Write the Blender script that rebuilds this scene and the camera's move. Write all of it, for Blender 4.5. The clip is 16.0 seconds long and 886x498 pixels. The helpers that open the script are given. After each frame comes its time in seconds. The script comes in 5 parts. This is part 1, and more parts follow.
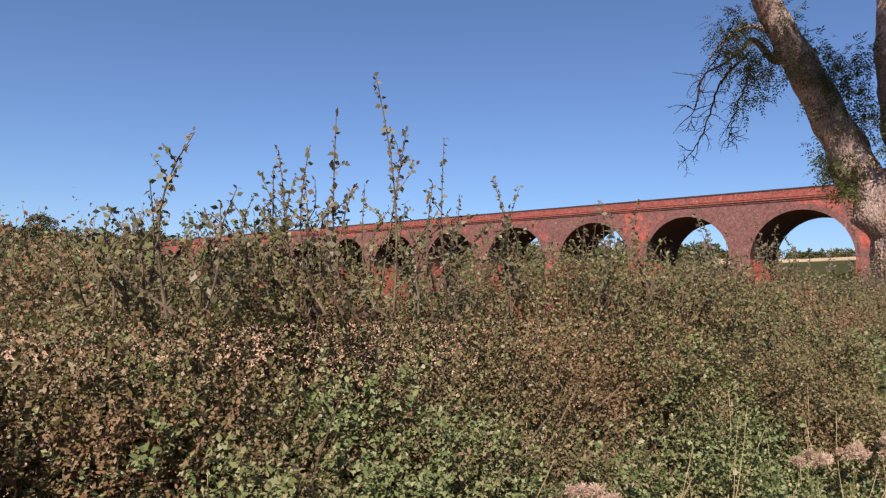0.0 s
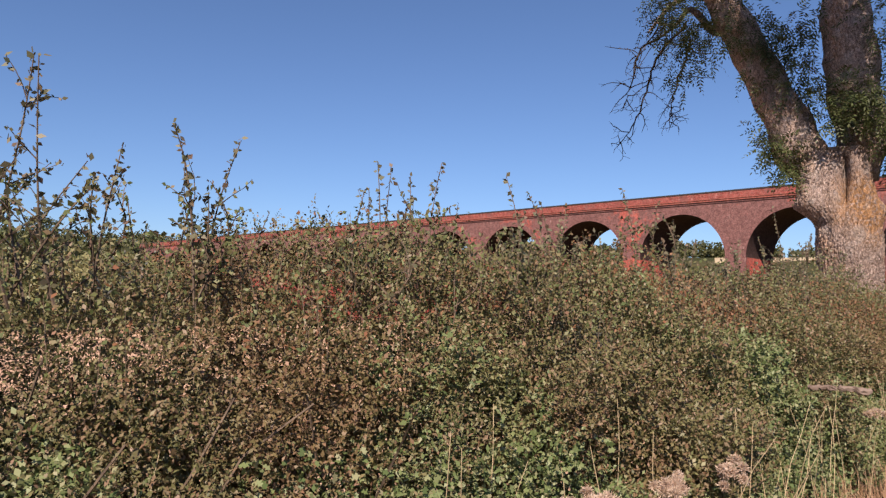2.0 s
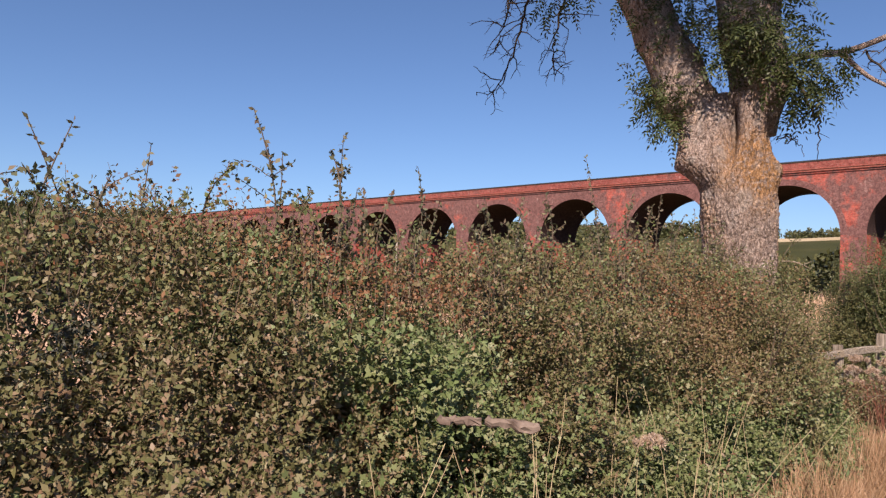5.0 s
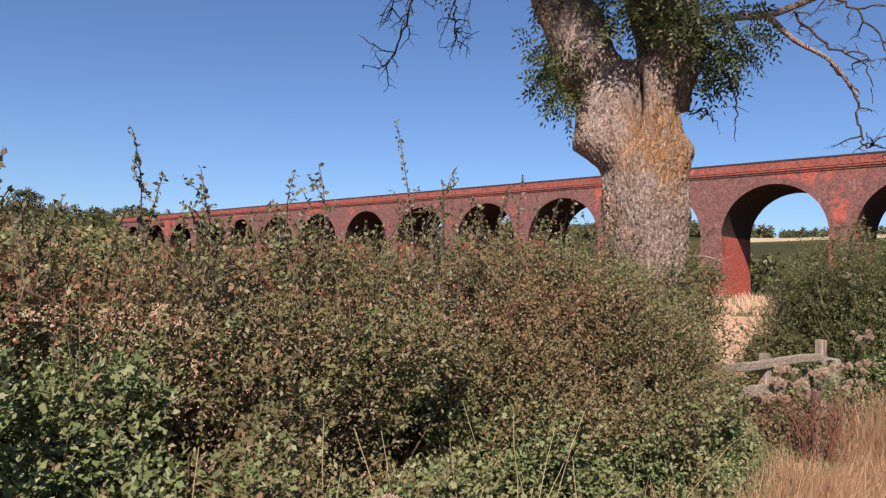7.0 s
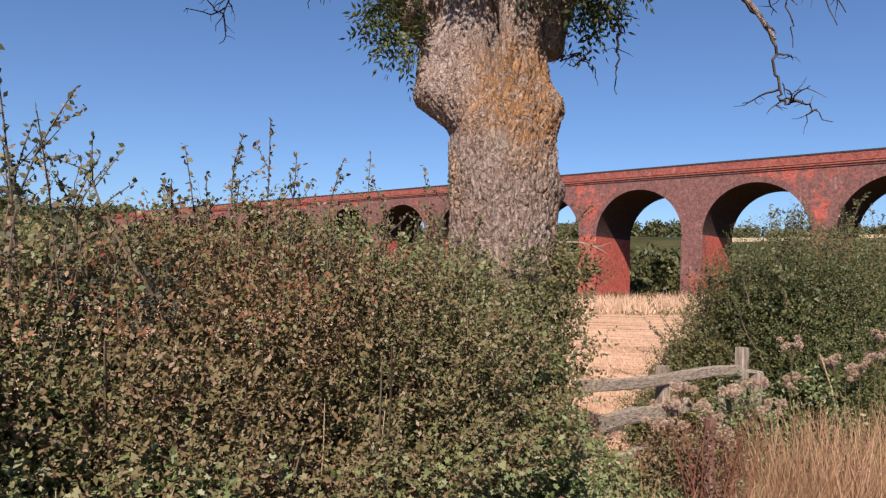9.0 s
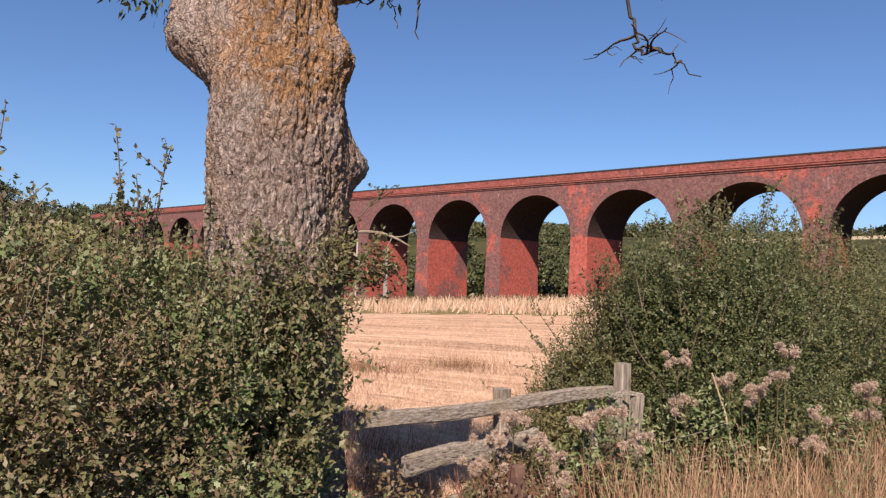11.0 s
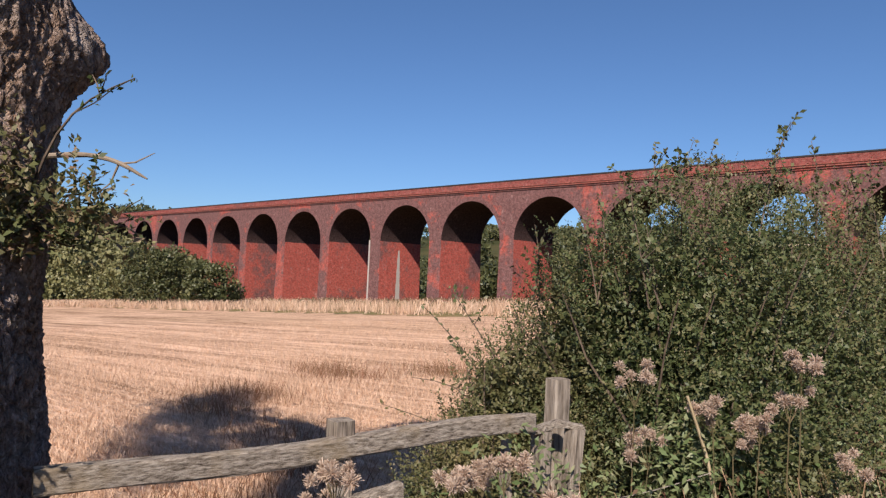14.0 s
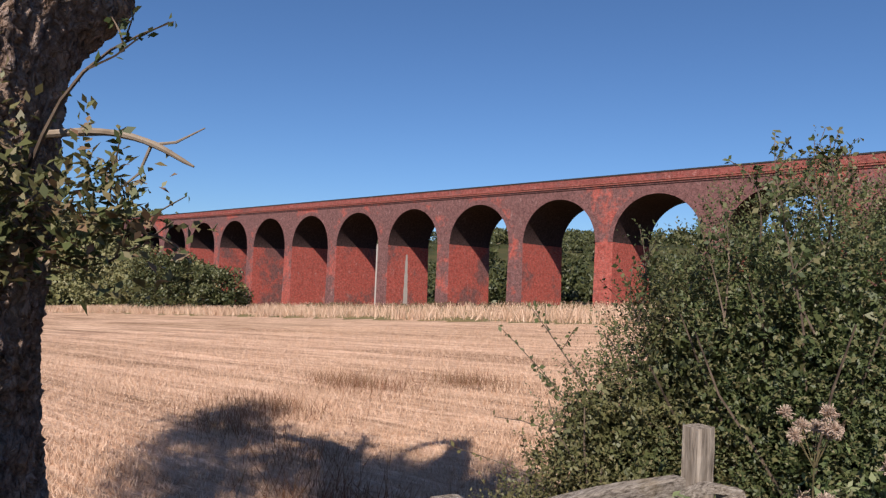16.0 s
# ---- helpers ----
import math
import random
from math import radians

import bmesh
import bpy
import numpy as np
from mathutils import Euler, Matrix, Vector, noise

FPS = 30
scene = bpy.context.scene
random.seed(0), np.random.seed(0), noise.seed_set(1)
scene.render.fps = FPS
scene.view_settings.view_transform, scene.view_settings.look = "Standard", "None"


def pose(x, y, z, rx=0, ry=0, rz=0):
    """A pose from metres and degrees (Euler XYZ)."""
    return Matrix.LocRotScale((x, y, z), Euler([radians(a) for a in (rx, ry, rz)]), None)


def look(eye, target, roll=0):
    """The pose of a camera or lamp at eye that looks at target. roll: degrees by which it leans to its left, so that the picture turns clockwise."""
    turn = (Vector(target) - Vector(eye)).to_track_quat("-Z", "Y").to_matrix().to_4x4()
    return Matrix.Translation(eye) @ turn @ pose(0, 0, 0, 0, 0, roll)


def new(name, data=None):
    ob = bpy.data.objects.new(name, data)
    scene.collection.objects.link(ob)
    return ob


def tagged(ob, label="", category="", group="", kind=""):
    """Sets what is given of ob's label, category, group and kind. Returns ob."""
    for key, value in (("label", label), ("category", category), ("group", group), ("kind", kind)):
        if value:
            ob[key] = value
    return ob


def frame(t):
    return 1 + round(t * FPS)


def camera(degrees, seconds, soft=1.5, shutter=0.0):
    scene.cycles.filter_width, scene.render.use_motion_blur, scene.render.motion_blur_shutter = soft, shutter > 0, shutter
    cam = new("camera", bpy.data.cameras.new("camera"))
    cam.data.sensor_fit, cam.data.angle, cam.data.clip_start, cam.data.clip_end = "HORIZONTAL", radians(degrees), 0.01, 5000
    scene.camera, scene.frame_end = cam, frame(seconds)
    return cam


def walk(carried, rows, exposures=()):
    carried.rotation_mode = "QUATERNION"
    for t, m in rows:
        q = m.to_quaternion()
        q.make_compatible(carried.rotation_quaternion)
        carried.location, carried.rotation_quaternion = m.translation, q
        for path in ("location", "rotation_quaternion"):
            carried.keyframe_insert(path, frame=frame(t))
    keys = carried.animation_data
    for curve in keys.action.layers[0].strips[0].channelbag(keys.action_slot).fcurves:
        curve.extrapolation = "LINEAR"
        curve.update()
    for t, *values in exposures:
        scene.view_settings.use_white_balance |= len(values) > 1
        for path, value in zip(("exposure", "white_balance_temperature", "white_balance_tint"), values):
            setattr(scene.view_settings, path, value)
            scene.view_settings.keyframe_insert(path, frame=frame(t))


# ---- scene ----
cam = camera(64.4, 16.0, soft=1.3)
PATH = [
    (0, (1.651, 0.892, 1.747), (0.281, 2.342, 1.892), 1.5),
    (0.5, (1.685, 1.221, 1.759), (0.315, 2.671, 1.901), 1.3),
    (1, (1.76, 1.711, 1.738), (0.389, 3.16, 1.876), 1.4),
    (1.5, (1.804, 2.078, 1.716), (0.431, 3.525, 1.86), 1.2),
    (2, (1.963, 2.51, 1.72), (0.587, 3.955, 1.865), 1.3),
    (2.5, (2.035, 2.952, 1.716), (0.659, 4.397, 1.856), 1.3),
    (3, (2.092, 3.37, 1.713), (0.716, 4.814, 1.849), 1.2),
    (3.5, (2.214, 3.79, 1.702), (0.837, 5.235, 1.819), 1.4),
    (4, (2.258, 4.191, 1.725), (0.883, 5.641, 1.805), 1.8),
    (4.2, (2.262, 4.354, 1.761), (0.886, 5.803, 1.841), 1.8),
    (6.3, (2.551, 6.062, 1.747), (1.183, 7.518, 1.835), 1.7),
    (6.5, (2.547, 6.185, 1.742), (1.177, 7.64, 1.822), 1.7),
    (7, (2.544, 6.663, 1.785), (1.178, 8.122, 1.868), 1.7),
    (7.5, (2.551, 7.127, 1.781), (1.193, 8.594, 1.857), 1.8),
    (8, (2.509, 7.606, 1.778), (1.155, 9.075, 1.862), 1.6),
    (8.5, (2.57, 8.135, 1.781), (1.226, 9.614, 1.858), 1.8),
    (9, (2.548, 8.57, 1.776), (1.205, 10.05, 1.856), 1.9),
    (9.5, (2.62, 9.008, 1.797), (1.277, 10.488, 1.879), 1.8),
    (10, (2.687, 9.476, 1.805), (1.343, 10.956, 1.887), 2.0),
    (10.2, (2.68, 9.626, 1.794), (1.337, 11.107, 1.875), 2.1),
    (12.3, (2.975, 11.212, 1.860), (1.633, 12.693, 1.942), 1.9),
    (12.5, (2.937, 11.325, 1.853), (1.591, 12.802, 1.940), 2.1),
    (13, (2.738, 11.526, 1.801), (1.384, 12.995, 1.885), 2.2),
    (13.5, (2.568, 11.761, 1.719), (1.197, 13.214, 1.806), 2.3),
    (14, (2.303, 11.967, 1.703), (0.924, 13.413, 1.791), 2.5),
    (14.5, (2.002, 11.993, 1.689), (0.615, 13.431, 1.777), 2.6),
    (15, (1.746, 12.099, 1.700), (0.359, 13.537, 1.784), 2.5),
    (15.5, (1.567, 12.260, 1.742), (0.180, 13.698, 1.829), 2.5),
    (16, (1.538, 12.215, 1.752), (0.147, 13.649, 1.850), 2.3),
]
walk(cam, [(t, look(eye, target, roll)) for t, eye, target, roll in PATH], [(0.0, 0.80, 6720, 17), (4.2, 0.80, 6830, 17), (6.6, 0.78, 6600, 15), (10.2, 0.76, 6500, 14), (12.5, 0.84, 6650, 15), (13.0, 0.68, 6280, 11), (13.5, 0.60, 6250, 11), (16.0, 0.48, 6080, 10)])

# ---- light: clear summer sky, high sun behind the walker ----
SUN_TO = Vector((0.65, -1.0, 1.05)).normalized()
world = bpy.data.worlds.new("sky")
scene.world = world
world.use_nodes = True
wn = world.node_tree.nodes
sky = wn.new("ShaderNodeTexSky")
sky.sky_type = "NISHITA"
sky.sun_disc = False
sky.sun_elevation = math.asin(SUN_TO.z)
sky.sun_rotation = math.atan2(SUN_TO.x, SUN_TO.y)
sky.air_density, sky.dust_density, sky.ozone_density = 1.0, 1.3, 8.0
sky.altitude = 1000
wn["Background"].inputs[1].default_value = 0.076
world.node_tree.links.new(sky.outputs[0], wn["Background"].inputs[0])
sun_data = bpy.data.lights.new("sun", "SUN")
sun_data.energy, sun_data.angle, sun_data.color = 5.0, radians(0.6), (1.0, 0.87, 0.72)
sun = new("sun", sun_data)
sun.matrix_world = look(SUN_TO * 100, (0, 0, 0))


# ---- materials ----
class Mat:
    """A small helper round one node material."""

    def __init__(self, name, rough=0.9, spec=0.2):
        self.m = bpy.data.materials.new(name)
        self.m.use_nodes = True
        self.t = self.m.node_tree
        self.b = self.t.nodes["Principled BSDF"]
        self.b.inputs["Roughness"].default_value = rough
        self.b.inputs["Specular IOR Level"].default_value = spec

    def node(self, kind, **sets):
        n = self.t.nodes.new(kind)
        for k, v in sets.items():
            n.inputs[k].default_value = v
        return n

    def link(self, a, b):
        self.t.links.new(a, b)

    def coords(self, kind="Object"):
        return self.t.nodes.new("ShaderNodeTexCoord").outputs[kind]

    def stretch(self, vec, scale):
        n = self.node("ShaderNodeMapping", Scale=scale)
        self.link(vec, n.inputs["Vector"])
        return n.outputs[0]

    def noise(self, vec, scale, detail=4.0, rough=0.55):
        n = self.node("ShaderNodeTexNoise", Scale=scale, Detail=detail, Roughness=rough)
        self.link(vec, n.inputs["Vector"])
        return n.outputs["Fac"]

    def ramp(self, fac, stops, hard=False):
        n = self.t.nodes.new("ShaderNodeValToRGB")
        cr = n.color_ramp
        cr.interpolation = "CONSTANT" if hard else "LINEAR"
        while len(cr.elements) < len(stops):
            cr.elements.new(0.5)
        for e, (p, c) in zip(cr.elements, stops):
            e.position, e.color = p, (*c, 1) if len(c) == 3 else c
        self.link(fac, n.inputs[0])
        return n.outputs[0]

    def mix(self, fac, a, b, mode="MIX"):
        n = self.t.nodes.new("ShaderNodeMix")
        n.data_type, n.blend_type = "RGBA", mode
        for sock, v in ((n.inputs[0], fac), (n.inputs[6], a), (n.inputs[7], b)):
            if isinstance(v, (int, float)):
                sock.default_value = v
            elif isinstance(v, tuple):
                sock.default_value = (*v, 1)
            else:
                self.link(v, sock)
        return n.outputs[2]

    def math(self, op, a, b=0.0):
        n = self.t.nodes.new("ShaderNodeMath")
        n.operation = op
        for sock, v in zip(n.inputs, (a, b)):
            if isinstance(v, (int, float)):
                sock.default_value = v
            else:
                self.link(v, sock)
        return n.outputs[0]

    def colour(self, c):
        if isinstance(c, tuple):
            self.b.inputs["Base Color"].default_value = (*c, 1)
        else:
            self.link(c, self.b.inputs["Base Color"])

    def bump(self, fac, strength, dist):
        n = self.node("ShaderNodeBump", Strength=strength, Distance=dist)
        self.link(fac, n.inputs["Height"])
        self.link(n.outputs[0], self.b.inputs["Normal"])


def leaf_material(name, cols, patch, patch_scale=1.3, amount=0.5, through_amount=0.25, patch_at=0.52):
    """Leaves: each its own shade; whole patches of the bush turn to another colour."""
    m = Mat(name, 0.5, 0.35)
    island = m.t.nodes.new("ShaderNodeNewGeometry").outputs["Random Per Island"]
    n = len(cols)
    base = m.ramp(island, [(i / (n - 1), c) for i, c in enumerate(cols)])
    blot = m.noise(m.coords(), patch_scale, 3.0)
    fac = m.ramp(blot, [(patch_at, (0, 0, 0)), (patch_at + 0.16, (amount, amount, amount))])
    col = m.mix(fac, base, m.mix(0.55, base, patch))
    m.colour(col)
    tr = m.node("ShaderNodeBsdfTranslucent")
    m.link(col, tr.inputs["Color"])
    ms = m.node("ShaderNodeMixShader", Fac=through_amount)
    m.link(m.b.outputs[0], ms.inputs[1])
    m.link(tr.outputs[0], ms.inputs[2])
    m.link(ms.outputs[0], m.t.nodes["Material Output"].inputs["Surface"])
    return m.m


LEAF_HEDGE = leaf_material("hedge_leaves", [(0.0702, 0.0752, 0.0305), (0.126, 0.125, 0.0502), (0.175, 0.159, 0.0762), (0.0922, 0.1, 0.0386), (0.192, 0.151, 0.0851), (0.192, 0.117, 0.0717), (0.203, 0.167, 0.107)], (0.236, 0.109, 0.0672), 0.9, 0.65, 0.25, 0.49)
LEAF_BRAMBLE = leaf_material("bramble_leaves", [(0.0743, 0.112, 0.0404), (0.131, 0.173, 0.0655), (0.183, 0.22, 0.101), (0.254, 0.243, 0.141)], (0.236, 0.159, 0.0806), 1.5, 0.7)
LEAF_BUSH = leaf_material("bush_leaves", [(0.0386, 0.0531, 0.0191), (0.0732, 0.0943, 0.0347), (0.107, 0.123, 0.0476), (0.171, 0.151, 0.0737)], (0.223, 0.164, 0.078), 0.7, 0.85, 0.25, 0.47)
LEAF_ASH = leaf_material("ash_leaves", [(0.0356, 0.0521, 0.0158), (0.061, 0.0816, 0.0263), (0.0861, 0.0992, 0.0395), (0.0458, 0.062, 0.0184)], (0.0712, 0.0645, 0.0263), 1.2, 0.5)
LEAF_SHOOT = leaf_material("shoot_leaves", [(0.072, 0.1, 0.036), (0.128, 0.152, 0.06), (0.176, 0.168, 0.08), (0.16, 0.104, 0.06)], (0.104, 0.072, 0.032), 2.0, 0.5)
LEAF_YOUNG = leaf_material("young_leaves", [(0.0805, 0.092, 0.0525), (0.127, 0.127, 0.0735), (0.161, 0.149, 0.0893), (0.149, 0.092, 0.0683)], (0.115, 0.069, 0.063), 2.0, 0.5)
LEAF_FAR = leaf_material("far_leaves", [(0.0366, 0.0473, 0.0173), (0.0665, 0.0725, 0.0279), (0.0997, 0.101, 0.0399), (0.0532, 0.063, 0.0239)], (0.126, 0.107, 0.0432), 0.06, 0.6, 0.1)
LEAF_OLIVE = leaf_material("olive_leaves", [(0.0936, 0.102, 0.0416), (0.159, 0.154, 0.0625), (0.216, 0.198, 0.0902), (0.122, 0.128, 0.0555)], (0.23, 0.193, 0.0971), 0.06, 0.6, 0.1)
LEAF_RUST = leaf_material("rusty_leaves", [(0.147, 0.072, 0.036), (0.221, 0.096, 0.052), (0.184, 0.12, 0.056), (0.258, 0.136, 0.08)], (0.248, 0.08, 0.048), 1.0, 0.6)
LEAF_RED = leaf_material("dock_leaves", [(0.104, 0.052, 0.036), (0.16, 0.084, 0.056), (0.136, 0.096, 0.048), (0.208, 0.144, 0.104)], (0.176, 0.08, 0.056), 3.0, 0.4)
GRASS_DRY = leaf_material("dry_grass", [(0.278, 0.161, 0.0903), (0.376, 0.226, 0.135), (0.451, 0.293, 0.197), (0.245, 0.161, 0.0808)], (0.179, 0.147, 0.063), 1.0, 0.6, 0.15)
STRAW = leaf_material("stubble_straw", [(0.463, 0.294, 0.196), (0.559, 0.378, 0.264), (0.655, 0.463, 0.343), (0.385, 0.237, 0.147)], (0.404, 0.265, 0.177), 0.4, 0.5, 0.1)
FLUFF = leaf_material("seed_fluff", [(0.399, 0.286, 0.22), (0.507, 0.39, 0.308), (0.58, 0.467, 0.381), (0.417, 0.277, 0.211)], (0.417, 0.26, 0.203), 6.0, 0.4, 0.3)
BERRY = leaf_material("sloe_leaves", [(0.0637, 0.0714, 0.0588), (0.1, 0.101, 0.084), (0.0728, 0.084, 0.042)], (0.0546, 0.0504, 0.0672), 3.0, 0.4)


def twig_material(name, a, b):
    m = Mat(name, 0.85)
    m.colour(m.ramp(m.noise(m.coords(), 14.0), [(0.3, a), (0.7, b)]))
    return m.m


TWIG = twig_material("twig_bark", (0.056, 0.04, 0.032), (0.16, 0.12, 0.088))
DEAD_TWIG = twig_material("dead_twig", (0.027, 0.021, 0.018), (0.09, 0.069, 0.054))
STALK_RED = twig_material("red_stalk", (0.096, 0.032, 0.024), (0.192, 0.08, 0.056))
PALE_WOOD = twig_material("pale_wood", (0.146, 0.109, 0.0792), (0.28, 0.228, 0.18))
DEAD_WIRE = twig_material("rusty_wire", (0.20, 0.17, 0.15), (0.34, 0.30, 0.27))
STALK_WEED = twig_material("weed_stalk", (0.07, 0.065, 0.03), (0.15, 0.11, 0.06))
ROTTEN = twig_material("pink_rotten_wood", (0.0744, 0.0495, 0.0396), (0.223, 0.172, 0.145))
STALK_PALE = twig_material("pale_stalk", (0.272, 0.212, 0.128), (0.425, 0.34, 0.221))


def bark_material():
    """Grey-pink bark broken into small plates by dark cracks, with orange lichen colonies."""
    m = Mat("old_bark", 0.95, 0.1)
    o = m.coords()
    warp = m.node("ShaderNodeTexNoise", Scale=9.0, Detail=4.0)
    m.link(o, warp.inputs["Vector"])
    add = m.t.nodes.new("ShaderNodeVectorMath")
    add.operation = "MULTIPLY_ADD"
    m.link(warp.outputs["Color"], add.inputs[0])
    add.inputs[1].default_value = (0.17, 0.17, 0.22)
    m.link(o, add.inputs[2])

    def plates(scale, tall):
        v = m.node("ShaderNodeTexVoronoi", Scale=scale)
        v.feature = "DISTANCE_TO_EDGE"
        m.link(m.stretch(add.outputs[0], (1, 1, tall)), v.inputs["Vector"])
        return v.outputs["Distance"]

    large = m.ramp(plates(21.0, 0.42), [(0.015, (0, 0, 0)), (0.11, (1, 1, 1))])
    small = m.ramp(plates(52.0, 0.6), [(0.02, (0.45, 0.45, 0.45)), (0.16, (1, 1, 1))])
    low = m.noise(m.stretch(o, (1, 1, 0.45)), 3.2, 5.0)
    fine = m.noise(m.stretch(o, (1, 1, 0.5)), 48.0, 7.0, 0.75)
    base = m.ramp(fine, [(0.36, (0.12, 0.085, 0.072)), (0.46, (0.35, 0.26, 0.225)), (0.62, (0.55, 0.445, 0.40))])
    lichen = m.ramp(low, [(0.50, (0, 0, 0)), (0.62, (1, 1, 1))])
    spots = m.ramp(m.noise(o, 22.0, 4.0), [(0.36, (0, 0, 0)), (0.54, (1, 1, 1))])
    away = m.node("ShaderNodeVectorMath")
    away.operation = "DISTANCE"
    m.link(o, away.inputs[0])
    away.inputs[1].default_value = (-0.10, 12.30, 2.98)
    colony = m.ramp(m.math("ADD", away.outputs["Value"], m.math("MULTIPLY", low, 0.5)), [(0.54, (1, 1, 1)), (0.80, (0, 0, 0))])
    amount = m.math("MULTIPLY", m.math("MAXIMUM", m.math("MULTIPLY", lichen, 0.4), colony), spots)
    col = m.mix(m.math("MULTIPLY", amount, 0.75), base, m.mix(fine, (0.30, 0.125, 0.035), (0.62, 0.34, 0.125)))
    grey = m.ramp(m.noise(o, 5.5, 3.0), [(0.55, (0, 0, 0)), (0.66, (0.45, 0.45, 0.45))])
    col = m.mix(grey, col, (0.50, 0.455, 0.435))
    crack = m.math("MULTIPLY", large, small)
    col = m.mix(crack, m.mix(0.5, col, (0.03, 0.021, 0.018)), col)
    m.colour(col)
    height = m.math("ADD", m.math("MULTIPLY", crack, 0.5), m.math("MULTIPLY", fine, 1.1))
    m.bump(height, 1.0, 0.022)
    return m.m


BARK = bark_material()


def wood_material():
    m = Mat("weathered_wood", 0.9, 0.15)
    o = m.coords()
    g = m.noise(m.stretch(o, (52, 7.5, 52)), 2.0, 8.0, 0.75)
    big = m.noise(o, 5.0, 3.0)
    col = m.ramp(g, [(0.36, (0.045, 0.035, 0.027)), (0.46, (0.20, 0.165, 0.135)), (0.62, (0.40, 0.35, 0.30))])
    lich = m.ramp(big, [(0.54, (0, 0, 0)), (0.66, (0.6, 0.6, 0.6))])
    m.colour(m.mix(lich, col, (0.26, 0.20, 0.13)))
    m.bump(g, 0.9, 0.012)
    return m.m


def post_material():
    m = Mat("post_wood", 0.9, 0.15)
    o = m.coords()
    g = m.noise(m.stretch(o, (24, 24, 2.2)), 2.2, 6.0, 0.65)
    col = m.ramp(g, [(0.30, (0.055, 0.042, 0.033)), (0.46, (0.20, 0.165, 0.135)), (0.70, (0.39, 0.335, 0.285))])
    m.colour(col)
    m.bump(g, 0.9, 0.012)
    return m.m


WOOD, POST_WOOD = wood_material(), post_material()


def brick_material(name, dark_at, dark_amount, tint=(1, 1, 1), shade_gain=1.0):
    """Red brick with blue engineering brick and soot stains in large patches, pale mortar and white salts; the last
    factor darkens all of it to paint in shade.
    """
    m = Mat(name, 0.9, 0.15)
    o = m.coords()
    sep = m.t.nodes.new("ShaderNodeSeparateXYZ")
    m.link(o, sep.inputs[0])
    nrm = m.t.nodes.new("ShaderNodeSeparateXYZ")
    m.link(m.t.nodes.new("ShaderNodeNewGeometry").outputs["True Normal"], nrm.inputs[0])
    side = m.math("GREATER_THAN", m.math("ABSOLUTE", nrm.outputs[0]), 0.7)
    across = m.math("ADD", m.math("MULTIPLY", sep.outputs[1], side), m.math("MULTIPLY", sep.outputs[0], m.math("SUBTRACT", 1.0, side)))
    comb = m.t.nodes.new("ShaderNodeCombineXYZ")
    m.link(across, comb.inputs[0])
    m.link(sep.outputs[2], comb.inputs[1])
    br = m.node("ShaderNodeTexBrick", Scale=1.0)
    br.inputs["Brick Width"].default_value, br.inputs["Row Height"].default_value = 0.235, 0.078
    br.inputs["Mortar Size"].default_value, br.inputs["Bias"].default_value = 0.006, 0.0
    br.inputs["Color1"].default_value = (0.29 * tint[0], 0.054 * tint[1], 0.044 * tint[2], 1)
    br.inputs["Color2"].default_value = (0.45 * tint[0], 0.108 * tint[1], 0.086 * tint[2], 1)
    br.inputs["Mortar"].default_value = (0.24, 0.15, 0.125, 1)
    m.link(comb.outputs[0], br.inputs["Vector"])
    big = m.noise(o, 0.11, 5.0, 0.6)
    mid = m.noise(o, 1.1, 6.0, 0.7)
    patch = m.math("ADD", m.math("MULTIPLY", big, 0.72), m.math("MULTIPLY", mid, 0.28))
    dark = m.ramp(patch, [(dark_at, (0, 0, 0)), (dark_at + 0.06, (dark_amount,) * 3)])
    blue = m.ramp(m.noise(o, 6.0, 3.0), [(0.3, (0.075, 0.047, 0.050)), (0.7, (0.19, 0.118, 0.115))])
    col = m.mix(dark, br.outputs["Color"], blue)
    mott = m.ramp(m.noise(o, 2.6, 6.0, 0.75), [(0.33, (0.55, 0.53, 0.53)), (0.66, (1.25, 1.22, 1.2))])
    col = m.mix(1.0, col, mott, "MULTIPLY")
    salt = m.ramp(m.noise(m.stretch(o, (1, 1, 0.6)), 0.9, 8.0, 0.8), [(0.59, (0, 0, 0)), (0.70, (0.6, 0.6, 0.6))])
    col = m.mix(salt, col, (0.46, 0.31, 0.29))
    m.colour(m.mix(1.0, col, (shade_gain, shade_gain, shade_gain), "MULTIPLY"))
    m.bump(br.outputs["Fac"], 0.3, 0.01)
    return m.m


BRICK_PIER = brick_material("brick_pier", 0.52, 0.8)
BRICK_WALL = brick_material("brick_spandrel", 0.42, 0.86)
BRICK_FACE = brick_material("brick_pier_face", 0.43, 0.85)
BRICK_RING = brick_material("brick_ring", 0.34, 0.8, (0.85, 1.0, 1.1))
# barrel brick: the shade under the arches is painted into this dark colour
SHADED_BRICK = brick_material("shaded_brick", 0.22, 0.95, (0.3, 0.4, 0.45), 0.35)
BRICK_PARAPET = brick_material("brick_parapet", 0.56, 0.6, (0.62, 0.72, 0.80))
BRICK_STRING = brick_material("brick_string", 0.56, 0.5, (0.72, 0.95, 0.95))
COPING = twig_material("coping_stone", (0.024, 0.022, 0.024), (0.052, 0.048, 0.05))
PALE_PIPE = twig_material("pale_pipe", (0.304, 0.264, 0.248), (0.44, 0.4, 0.376))


